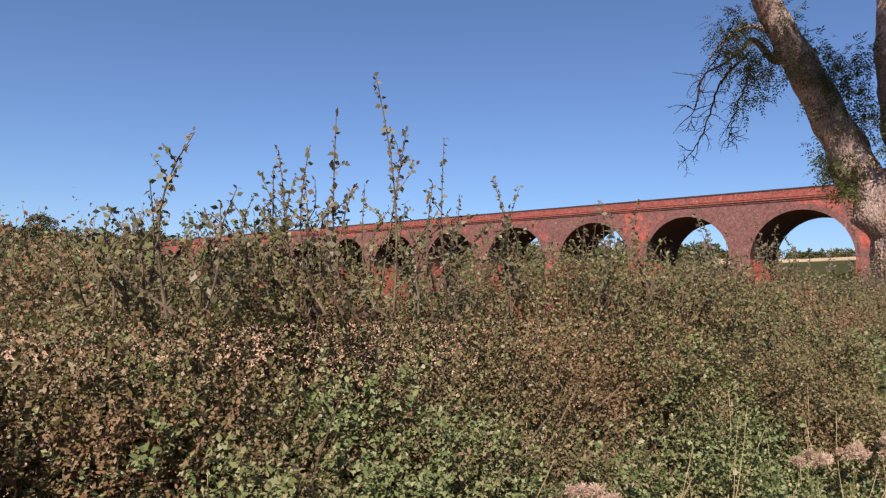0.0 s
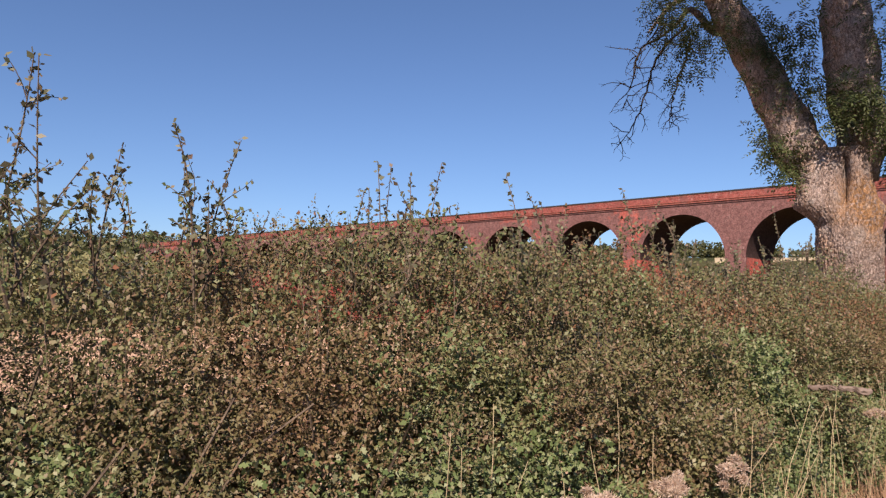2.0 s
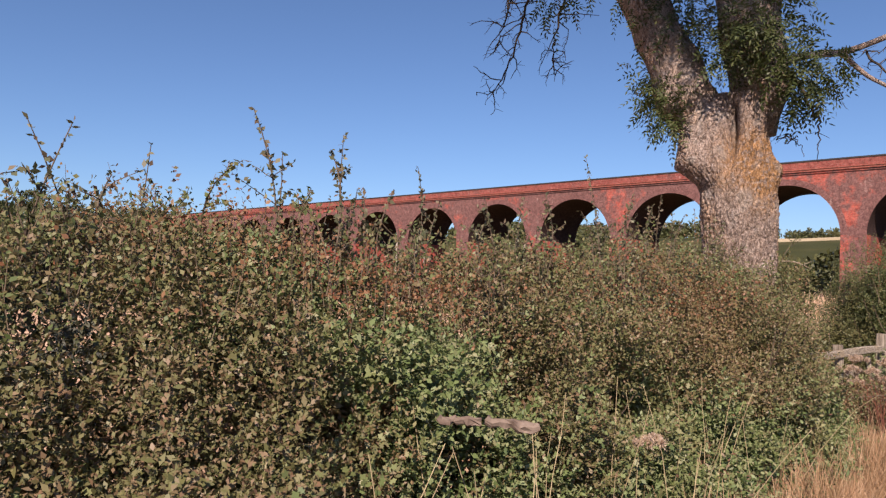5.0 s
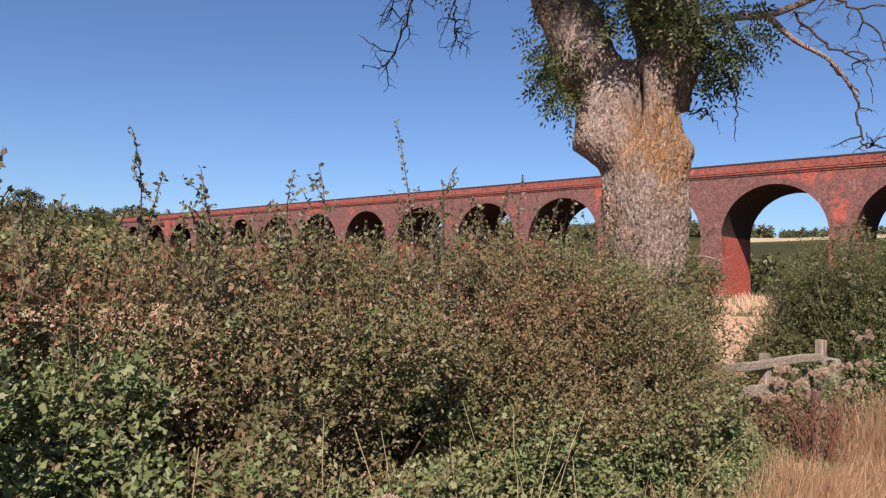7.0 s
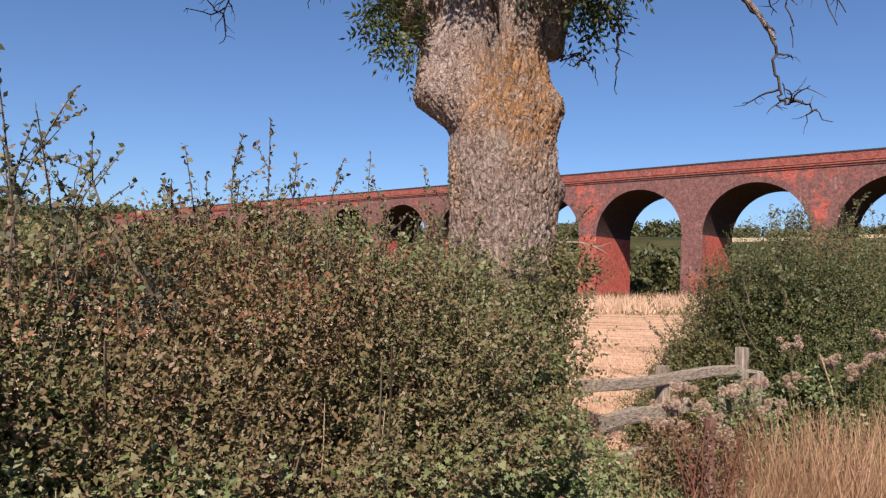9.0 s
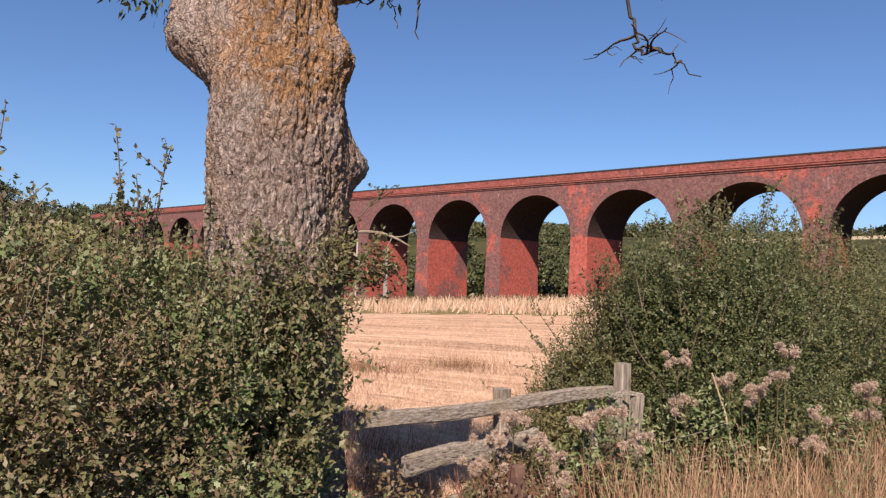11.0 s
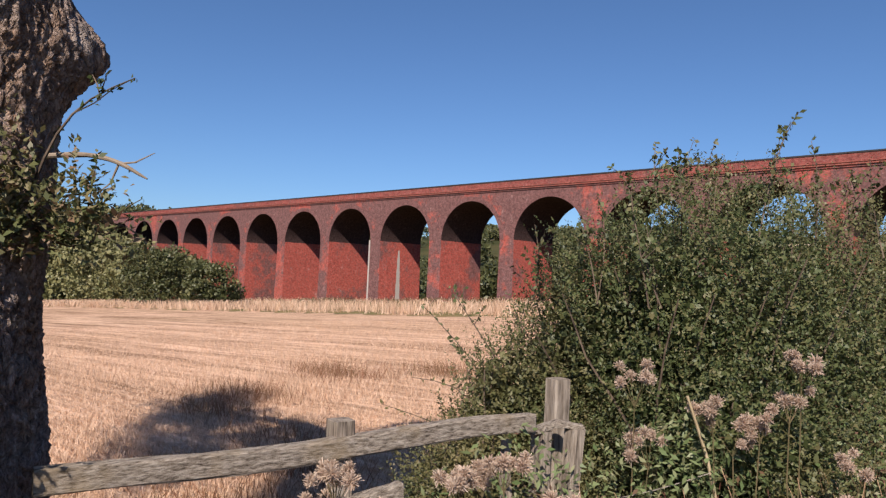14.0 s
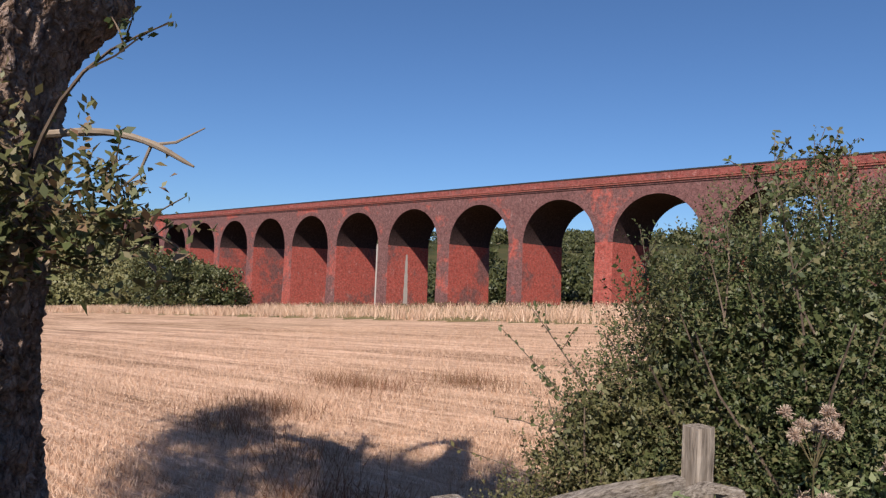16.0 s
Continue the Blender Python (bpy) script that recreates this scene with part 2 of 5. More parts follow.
def stubble_material():
    m = Mat("stubble_ground", 0.95, 0.1)
    o = m.coords()
    rows = m.noise(m.stretch(o, (0.10, 2.6, 1)), 1.0, 6.0, 0.7)
    fine = m.noise(m.stretch(o, (6, 20, 1)), 1.0, 6.0, 0.75)
    big = m.noise(m.stretch(o, (0.03, 0.12, 1)), 1.0, 4.0)
    a = m.ramp(fine, [(0.30, (0.28, 0.17, 0.11)), (0.48, (0.52, 0.345, 0.245)), (0.70, (0.68, 0.495, 0.37))])
    b = m.ramp(rows, [(0.36, (0.56, 0.51, 0.46)), (0.56, (1.1, 1.09, 1.08))])
    col = m.mix(1.0, a, b, "MULTIPLY")
    swath = m.noise(m.stretch(o, (0.05, 0.8, 1)), 1.0, 7.0, 0.75)
    col = m.mix(1.0, col, m.ramp(swath, [(0.38, (0.60, 0.56, 0.52)), (0.49, (1.0, 1.0, 1.0)), (0.62, (1.18, 1.19, 1.21))]), "MULTIPLY")
    clods = m.noise(m.stretch(o, (0.9, 3.0, 1)), 1.0, 5.0, 0.7)
    col = m.mix(1.0, col, m.ramp(clods, [(0.33, (0.66, 0.62, 0.58)), (0.47, (1.0, 1.0, 1.0))]), "MULTIPLY")
    c = m.ramp(big, [(0.35, (0.88, 0.87, 0.82)), (0.65, (1.06, 1.06, 1.06))])
    m.colour(m.mix(1.0, col, c, "MULTIPLY"))
    m.bump(fine, 0.7, 0.05)
    return m.m


def rough_grass_material(name, a, b, c, scale):
    m = Mat(name, 0.95, 0.1)
    o = m.coords()
    big, fine = m.noise(o, scale, 5.0, 0.6), m.noise(o, 9.0, 6.0, 0.75)
    col = m.ramp(big, [(0.36, a), (0.50, b), (0.66, c)])
    m.colour(m.mix(1.0, col, m.ramp(fine, [(0.3, (0.6, 0.6, 0.6)), (0.7, (1.2, 1.2, 1.2))]), "MULTIPLY"))
    m.bump(fine, 0.8, 0.08)
    return m.m


STUBBLE = stubble_material()
VERGE = rough_grass_material("verge_soil", (0.128, 0.096, 0.048), (0.208, 0.152, 0.072), (0.112, 0.104, 0.04), 1.3)
MARGIN = rough_grass_material("margin_grass", (0.24, 0.176, 0.08), (0.192, 0.16, 0.072), (0.104, 0.104, 0.04), 0.25)
PASTURE = rough_grass_material("pasture", (0.036, 0.039, 0.015), (0.048, 0.051, 0.0192), (0.084, 0.072, 0.03), 0.02)
FAR_FIELD = rough_grass_material("far_stubble", (0.384, 0.304, 0.192), (0.448, 0.36, 0.24), (0.416, 0.336, 0.216), 0.02)


# ---- mesh helpers ----
def link_mesh(name, verts, faces, material, parent=None, label="", smooth=False):
    me = bpy.data.meshes.new(name)
    me.from_pydata([tuple(v) for v in verts], [], faces)
    me.materials.append(material)
    if smooth:
        me.polygons.foreach_set("use_smooth", [True] * len(me.polygons))
    me.update()
    ob = new(name, me)
    if parent is not None:
        ob.parent = parent
    return tagged(ob, label)


def part(name, bm, material, parent, label=""):
    me = bpy.data.meshes.new(name)
    bm.to_mesh(me)
    bm.free()
    me.materials.append(material)
    ob = new(name, me)
    ob.parent = parent
    return tagged(ob, label)


def quads(name, V, material, parent=None, label=""):
    """A mesh of loose faces from an array (n, corners, 3)."""
    n, k = V.shape[:2]
    me = bpy.data.meshes.new(name)
    me.vertices.add(k * n)
    me.vertices.foreach_set("co", V.reshape(-1).astype(np.float32))
    me.loops.add(k * n)
    me.loops.foreach_set("vertex_index", np.arange(k * n, dtype=np.int32))
    me.polygons.add(n)
    me.polygons.foreach_set("loop_start", np.arange(0, k * n, k, dtype=np.int32))
    me.materials.append(material)
    me.update(calc_edges=True)
    ob = new(name, me)
    if parent is not None:
        ob.parent = parent
    return tagged(ob, label)


def unit(v):
    return v / (np.linalg.norm(v, axis=-1, keepdims=True) + 1e-9)


def leaf_quads(rng, P, size, up=None, wide=0.6, droop=0.25, spread=0.75):
    """Pointed leaves at the points P, each folded along its midrib; up: the way that their upper faces tend to turn."""
    n = len(P)
    nrm = rng.normal(size=(n, 3))
    if up is not None:
        nrm = nrm * spread + up
    nrm = unit(nrm)
    d = unit(np.cross(nrm, rng.normal(size=(n, 3))))
    side = np.cross(d, nrm)
    L = (size * rng.uniform(0.6, 1.35, n))[:, None]
    W = L * wide * rng.uniform(0.75, 1.2, n)[:, None] * 0.5
    mid = P + d * L * 0.45
    fold = nrm * L * droop * rng.uniform(-0.2, 1.0, n)[:, None]
    return np.stack([P, mid + side * W + fold * 0.6, P + d * L, mid - side * W + fold * 0.6], axis=1)


def sprig_leaves(rng, base, way, count, length, size, wide=0.55, gather=0.5):
    """Short leafy sprigs: leaves set alternately along a twig that starts at each base and grows the given way."""
    n = len(base)
    d = unit(way + rng.normal(0, gather, (n, 3)))
    s1 = unit(np.cross(d, rng.normal(0, 1, (n, 3))))
    s2 = np.cross(d, s1)
    L = (length * rng.uniform(0.6, 1.4, n))[:, None]
    big = (size * rng.uniform(0.8, 1.25, n))[:, None]
    out = []
    for k in range(count):
        t = (k + 0.6) / count
        w = k * 2.4
        side = s1 * math.cos(w) + s2 * math.sin(w)
        q = base + d * L * t + rng.normal(0, 0.004, (n, 3))
        ld = unit(side * (1.1 - 0.6 * t) + d * (0.35 + 0.5 * t) + rng.normal(0, 0.25, (n, 3)))
        nrm = unit(np.cross(ld, np.cross(d * 0.6 + np.array([0.1, -0.25, 0.5]) + rng.normal(0, 0.35, (n, 3)), ld)))
        ls = np.cross(ld, nrm)
        l = big * rng.uniform(0.7, 1.3, (n, 1)) * (1.1 - 0.45 * t)
        mid = q + ld * l * 0.45 + nrm * l * 0.12
        out.append(np.stack([q, mid + ls * l * wide * 0.5, q + ld * l, mid - ls * l * wide * 0.5], axis=1))
    return out


HAWTHORN = ((0.0, 0.0), (0.22, 0.07), (0.30, 0.30), (0.42, 0.26), (0.48, 0.15), (0.66, 0.33), (0.78, 0.24), (0.80, 0.13), (1.0, 0.0))


def lobed_leaves(rng, P, size, up, spread=0.75):
    """Lobed hawthorn leaves, slightly cupped."""
    n = len(P)
    nrm = unit(rng.normal(size=(n, 3)) * spread + up)
    d = unit(np.cross(nrm, rng.normal(size=(n, 3))))
    side = np.cross(d, nrm)
    L = (size * rng.uniform(0.6, 1.3, n))[:, None]
    cup = rng.uniform(-0.15, 0.45, n)[:, None]
    curl = rng.uniform(-0.35, 0.1, n)[:, None]
    outline = list(HAWTHORN) + [(a, -b) for a, b in HAWTHORN[-2:0:-1]]
    return np.stack([P + L * (d * a + side * b + nrm * (cup * abs(b) + curl * a * a)) for a, b in outline], axis=1)


def blade_quads(rng, P, height, width, lean=0.25):
    """Upright narrow blades or straws."""
    n = len(P)
    h = height * rng.uniform(0.5, 1.3, n)
    tip = P + np.stack([rng.normal(0, lean, n) * h, rng.normal(0, lean, n) * h, h], axis=1)
    a = rng.uniform(0, math.pi, n)
    s = np.stack([np.cos(a), np.sin(a), np.zeros(n)], axis=1) * width * 0.5
    return np.stack([P - s, P + s, tip + s * 0.35, tip - s * 0.35], axis=1)


def tube(points, radii, sides=6):
    """Vertices and faces of a tapered tube through points."""
    pts = [Vector(p) for p in points]
    V, F = [], []
    ref = Vector((0.31, 0.77, 0.21)).normalized()
    for i, p in enumerate(pts):
        d = (pts[min(i + 1, len(pts) - 1)] - pts[max(i - 1, 0)]).normalized()
        a = d.cross(ref).normalized()
        b = d.cross(a)
        for k in range(sides):
            w = 2 * math.pi * k / sides
            V.append(p + (a * math.cos(w) + b * math.sin(w)) * radii[i])
    for i in range(len(pts) - 1):
        for k in range(sides):
            q = (k + 1) % sides
            F.append((i * sides + k, i * sides + q, (i + 1) * sides + q, (i + 1) * sides + k))
    F.append(tuple(range(sides))[::-1])
    F.append(tuple((len(pts) - 1) * sides + k for k in range(sides)))
    return V, F


def join(pieces):
    V, F = [], []
    for v, f in pieces:
        o = len(V)
        V += v
        F += [tuple(i + o for i in q) for q in f]
    return V, F


def wander(rng, start, direction, length, steps, wobble, sag=0.0):
    """A crooked line."""
    p, d = np.array(start, float), np.array(direction, float)
    d /= np.linalg.norm(d)
    out = [p.copy()]
    for i in range(steps):
        d = d + rng.normal(0, wobble, 3) + np.array([0, 0, -sag])
        d /= np.linalg.norm(d)
        p = p + d * length / steps
        out.append(p.copy())
    return out


def spline(points, n):
    """Catmull-Rom through the points."""
    P = [np.array(p, float) for p in points]
    P = [2 * P[0] - P[1]] + P + [2 * P[-1] - P[-2]]
    out = []
    for i in range(1, len(P) - 2):
        for k in range(n):
            t = k / n
            a, b, c, d = P[i - 1], P[i], P[i + 1], P[i + 2]
            out.append(0.5 * (2 * b + (c - a) * t + (2 * a - 5 * b + 4 * c - d) * t * t + (3 * b - a - 3 * c + d) * t ** 3))
    out.append(P[-2])
    return out


def vnoise(P, scale, seed=0.0):
    """Cheap smooth noise for arrays: sums of sines."""
    x, y, z = P[..., 0] * scale + seed, P[..., 1] * scale + seed * 1.7, P[..., 2] * scale - seed
    return (np.sin(x * 1.7 + 1.3 * np.sin(y * 1.1 + z)) + np.sin(y * 2.3 + 1.1 * np.sin(z * 1.9 + x)) + np.sin(z * 2.1 + 1.2 * np.sin(x * 1.3 - y))) / 3


def smooth(a, b, x):
    t = np.clip((x - a) / (b - a), 0, 1)
    return t * t * (3 - 2 * t)


# ---- ground ----
def ground_z(x, y):
    x, y = np.asarray(x, float), np.asarray(y, float)
    field = -0.80 + 0.05 * np.clip(x, -165, 60) + 0.03 * np.minimum(y, 115)
    bank = smooth(-2.0, 0.5, x) * (1 - smooth(25, 50, y))
    z = field + (0.16 - field) * bank
    r = np.hypot(x, y)
    z = z + 50 * smooth(170, 700, r) + 3.0 * np.sin(x * 0.011) * np.sin(y * 0.009 + 1) * smooth(200, 500, r)
    return z


RINGS, SPOKES = 190, 288
radii_list = np.concatenate([[0.0], 0.25 * (4500 / 0.25) ** (np.arange(RINGS) / (RINGS - 1))])
gv, gf, gm = [], [], []
CX, CY = 0.0, 9.0
for r in radii_list:
    for k in range(SPOKES):
        a = 2 * math.pi * k / SPOKES
        x, y = CX + r * math.sin(a), CY + r * math.cos(a)
        gv.append((x, y, float(ground_z(x, y)) + 0.025 * math.sin(x * 2.1 + y) * math.sin(y * 2.7 - x) * (r < 60)))
for i in range(len(radii_list) - 1):
    for k in range(SPOKES):
        q = (k + 1) % SPOKES
        gf.append((i * SPOKES + k, i * SPOKES + q, (i + 1) * SPOKES + q, (i + 1) * SPOKES + k))
        c = [(gv[j][0], gv[j][1]) for j in gf[-1]]
        x, y = sum(v[0] for v in c) / 4, sum(v[1] for v in c) / 4
        r, az = math.hypot(x, y), math.degrees(math.atan2(x, y))
        if x < -1.4 and y < 50.3 and x > -230 and y > -200:
            gm.append(1)
        elif r < 170 and y < 120 and x < -1.4:
            gm.append(2)
        elif r < 130:
            gm.append(0)
        elif (490 < r < 640 and -22.5 < az < -6) or (560 < r < 600 and -43 < az < -37):
            gm.append(4)
        else:
            gm.append(3)
ground = link_mesh("ground", gv, gf, VERGE)
for mm in (STUBBLE, MARGIN, PASTURE, FAR_FIELD):
    ground.data.materials.append(mm)
ground.data.polygons.foreach_set("material_index", gm)
ground.data.polygons.foreach_set("use_smooth", [True] * len(gf))
tagged(ground, "dry verge, harvested stubble field and far pasture hills", "ground", kind="structure")

# ---- viaduct ----
YF, DEEP, BAY, HALF = 89.5, 9.4, 14.0, 5.75
SPRING, STRING_Z, PARAPET = 7.75, 14.63, 16.15


def pier_x(k):
    return -17.37 + BAY * (k - 12)


viaduct = tagged(new("viaduct"), "tall red and blue brick railway viaduct with round arches", "viaduct")
PIER_HALF = BAY / 2 - HALF


def make_pier(k):
    x = pier_x(k)
    g = float(ground_z(x, YF)) - 1.5
    bm = bmesh.new()
    rows = []
    levels = [g, SPRING - 9.0, SPRING - 5, SPRING - 2, SPRING]
    for z in levels:
        f = (SPRING - z) * 0.012
        w, d = PIER_HALF + f, f * 0.6
        rows.append([bm.verts.new(v) for v in ((x - w, YF - d, z), (x + w, YF - d, z), (x + w, YF + DEEP + d, z), (x - w, YF + DEEP + d, z))])
    for a, b in zip(rows, rows[1:]):
        for i in range(4):
            face = bm.faces.new((a[i], a[(i + 1) % 4], b[(i + 1) % 4], b[i]))
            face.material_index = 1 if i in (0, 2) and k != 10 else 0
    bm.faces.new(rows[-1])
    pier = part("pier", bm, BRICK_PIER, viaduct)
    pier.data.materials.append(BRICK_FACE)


def make_arch(k):
    """The bay between pier k-1 and pier k: walls over the arch on both faces, and the barrel."""
    xc, n = pier_x(k) - BAY / 2, 40
    arc = [(xc - HALF * math.cos(math.pi * i / n), SPRING + HALF * math.sin(math.pi * i / n)) for i in range(n + 1)]
    for y, flip in ((YF, False), (YF + DEEP, True)):
        bm = bmesh.new()
        lo = [bm.verts.new((x, y, z)) for x, z in arc]
        hi = [bm.verts.new((x, y, STRING_Z)) for x, z in arc]
        sides = [(bm.verts.new((xc - BAY / 2, y, SPRING)), bm.verts.new((xc - BAY / 2, y, STRING_Z))), (bm.verts.new((xc + BAY / 2, y, SPRING)), bm.verts.new((xc + BAY / 2, y, STRING_Z)))]
        fs = [(sides[0][0], lo[0], hi[0], sides[0][1]), (lo[n], sides[1][0], sides[1][1], hi[n])]
        fs += [(lo[i], lo[i + 1], hi[i + 1], hi[i]) for i in range(n)]
        for q in fs:
            bm.faces.new(q[::-1] if flip else q)
        part("spandrel", bm, BRICK_WALL, viaduct)
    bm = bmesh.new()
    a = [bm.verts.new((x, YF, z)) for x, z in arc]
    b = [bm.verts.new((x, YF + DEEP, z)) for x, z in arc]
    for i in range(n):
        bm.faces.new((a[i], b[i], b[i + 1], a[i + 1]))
    part("arch_barrel", bm, SHADED_BRICK, viaduct, "brick barrel with shade darkened into its colour")
    for j in range(3):
        bm = bmesh.new()
        r0, r1 = HALF + 0.235 * j, HALF + 0.235 * (j + 1) - 0.02
        y0 = YF - 0.05 + 0.012 * j
        rows = []
        for i in range(n + 1):
            c, s = math.cos(math.pi * i / n), math.sin(math.pi * i / n)
            rows.append([bm.verts.new(v) for v in ((xc - r0 * c, y0, SPRING + r0 * s), (xc - r1 * c, y0, SPRING + r1 * s), (xc - r1 * c, YF + 0.05, SPRING + r1 * s), (xc - r0 * c, YF + 0.05, SPRING + r0 * s))])
        for p, q in zip(rows, rows[1:]):
            for i in range(4):
                bm.faces.new((p[i], q[i], q[(i + 1) % 4], p[(i + 1) % 4]))
        part("arch_ring", bm, BRICK_RING, viaduct, "three proud rings of header bricks" if j == 0 else "")


for k in range(-1, 16):
    make_pier(k)
for k in range(0, 16):
    make_arch(k)


def long_box(name, x0, x1, y0, y1, z0, z1, material, label=""):
    bm = bmesh.new()
    n = 24
    rows = []
    for i in range(n + 1):
        x = x0 + (x1 - x0) * i / n
        rows.append([bm.verts.new(v) for v in ((x, y0, z0), (x, y0, z1), (x, y1, z1), (x, y1, z0))])
    for p, q in zip(rows, rows[1:]):
        for i in range(4):
            bm.faces.new((p[i], p[(i + 1) % 4], q[(i + 1) % 4], q[i]))
    bm.faces.new(rows[0][::-1])
    bm.faces.new(rows[-1])
    part(name, bm, material, viaduct, label)


XA, XB = pier_x(-1) - 3, pier_x(15) + 3
long_box("string_course", XA, XB, YF - 0.12, YF + DEEP + 0.12, STRING_Z, STRING_Z + 0.22, BRICK_WALL)
long_box("string_course", XA, XB, YF - 0.26, YF + DEEP + 0.26, STRING_Z + 0.222, STRING_Z + 0.44, BRICK_STRING)
long_box("cornice", XA, XB, YF - 0.34, YF + DEEP + 0.34, STRING_Z + 0.442, STRING_Z + 0.56, BRICK_STRING)
long_box("parapet", XA, XB, YF - 0.06, YF + 0.40, STRING_Z + 0.562, PARAPET - 0.16, BRICK_PARAPET)
long_box("parapet", XA, XB, YF + DEEP - 0.40, YF + DEEP + 0.06, STRING_Z + 0.562, PARAPET - 0.16, BRICK_PARAPET)
long_box("coping", XA, XB, YF - 0.13, YF + 0.47, PARAPET - 0.158, PARAPET, COPING, "dark stone coping")
long_box("coping", XA, XB, YF + DEEP - 0.47, YF + DEEP + 0.13, PARAPET - 0.158, PARAPET, COPING, "dark stone coping")

# a rain pipe on one pier, and the salts that a leak has left inside the next arch
x, y = pier_x(7) - PIER_HALF - 0.10, YF - 0.10
pv, pf = tube([(x, y, -2.6), (x, y, 2.5), (x, y, 7.9)], [0.14, 0.14, 0.14], 10)
link_mesh("rain_pipe", pv, pf, PALE_PIPE, viaduct, "pale rain pipe")
x = pier_x(7) + PIER_HALF + 0.01
sv, sf = [], []
for i in range(13):
    t = i / 12
    w = 0.18 + 0.40 * (1 - t) ** 0.7 + 0.05 * math.sin(i * 2.1)
    xx = x + 0.012 * (SPRING - (-2.6 + 9.0 * t)) + 0.01
    sv += [(xx, YF + 4.3 - w, -2.6 + 9.0 * t), (xx, YF + 4.3 + w * 0.8, -2.6 + 9.0 * t), (xx - 0.05, YF + 4.3 + w * 0.8, -2.6 + 9.0 * t), (xx - 0.05, YF + 4.3 - w, -2.6 + 9.0 * t)]
for i in range(12):
    for k in range(4):
        sf.append((i * 4 + k, i * 4 + (k + 1) % 4, i * 4 + 4 + (k + 1) % 4, i * 4 + 4 + k))
link_mesh("salt_crust", sv, sf, PALE_PIPE, viaduct, "pale salt crust below a leak")

# ---- foliage ----
def clump_cloud(rng, centres, radii, per, squash=0.8):
    """Points in shells of many overlapping clumps."""
    n = len(centres)
    d = unit(rng.normal(size=(n, per, 3)))
    r = rng.uniform(0.45, 1.0, (n, per, 1)) ** 0.6
    P = centres[:, None, :] + d * r * radii[:, None, None] * np.array([1, 1, squash])
    return P.reshape(-1, 3), d.reshape(-1, 3)


def far_bush(name, rng, x, y, w, h, leaves, size, label, category="bush"):
    """A bush or tree seen from afar: short stem and a crown of leaf clumps."""
    z = float(ground_z(x, y))
    root = tagged(new(name), label, category)
    root.location = (x, y, z)
    n = 46
    a, b = rng.uniform(0, 2 * math.pi, n), rng.uniform(0, 1, n) ** 0.5
    hh = rng.uniform(0.12, 0.92, n)
    prof = np.sqrt(np.clip(1 - (hh * 1.9 - 0.85) ** 2 * 0.85, 0.1, 1)) * 0.5 * w
    C = np.stack([np.cos(a) * b * prof, np.sin(a) * b * prof, hh * h], axis=1)
    P, d = clump_cloud(rng, C, rng.uniform(0.10, 0.19, n) * max(w, h), leaves // n, 0.75)
    P[:, 2] = np.maximum(P[:, 2], 0.02)
    quads("crown", leaf_quads(rng, P, size, d * 0.8), LEAF_FAR, root)
    pieces = []
    for i in range(5):
        e = C[rng.integers(n)]
        pieces.append(tube([(0, 0, -0.1), (e[0] * 0.3, e[1] * 0.3, e[2] * 0.5), tuple(e)], [0.04 * h / 2 + 0.05, 0.05, 0.02], 5))
    v, f = join(pieces)
    link_mesh("trunk", v, f, TWIG, root)
    return root


rng = np.random.default_rng(4)
far_bush("field_bush", rng, -97.5, 57.5, 10.0, 9.0, 9000, 0.42, "rounded green bush at the stubble field's edge")
far_bush("field_bush", rng, -88.0, 60.5, 7.6, 6.3, 7000, 0.40, "smaller green bush before the brick piers")


def woods(name, rng, spots, leaves, size, label, material=LEAF_FAR):
    """Far trees, standing so close that nobody could count them."""
    out = []
    for x, y, w, h in spots:
        n = 16
        a, b = rng.uniform(0, 2 * math.pi, n), rng.uniform(0, 1, n) ** 0.5
        hh = rng.uniform(0.05, 0.85, n)
        prof = np.sqrt(np.clip(1 - (hh * 1.8 - 0.7) ** 2 * 0.9, 0.15, 1)) * 0.5 * w
        C = np.stack([x + np.cos(a) * b * prof, y + np.sin(a) * b * prof, float(ground_z(x, y)) + hh * h], axis=1)
        P, d = clump_cloud(rng, C, rng.uniform(0.14, 0.24, n) * h, leaves // n, 0.8)
        out.append(leaf_quads(rng, P, size * h / 8, d * 0.8))
    return tagged(quads(name, np.concatenate(out), material), label, "trees", kind="stuff")


def polar(r, az):
    return r * math.sin(math.radians(az)), r * math.cos(math.radians(az))


spots = []
for i in range(150):
    x, y = polar(rng.uniform(640, 720), rng.uniform(-80, 12))
    spots.append((x, y, rng.uniform(14, 24), rng.uniform(7, 13)))
for i in range(110):
    az = rng.uniform(-80, -28)
    x, y = polar(rng.uniform(330, 600), az)
    spots.append((x, y, rng.uniform(12, 20), rng.uniform(6, 11)))
for i in range(90):
    x, y = polar(rng.uniform(644, 668), rng.uniform(-30, 3))
    spots.append((x, y, rng.uniform(18, 26), rng.uniform(6.5, 9.5)))
for i in range(60):
    x, y = polar(rng.uniform(560, 690), rng.uniform(-42, -22.5))
    spots.append((x, y, rng.uniform(16, 26), rng.uniform(9, 15)))
for i in range(130):
    x, y = polar(rng.uniform(190, 320), rng.uniform(-50, 4))
    spots.append((x, y, rng.uniform(9, 17), rng.uniform(3.5, 6.5)))
woods("hill_woods", rng, spots, 240, 1.65, "dark green trees and hedgerows along far hills")
spots = []
for i in range(110):
    x = rng.uniform(-190, 4)
    y = rng.uniform(112, 170)
    spots.append((x, y, rng.uniform(7, 13), rng.uniform(4.5, 9.0)))
woods("valley_thicket", rng, spots, 480, 1.1, "green thicket of shrubs behind the viaduct")
spots = []
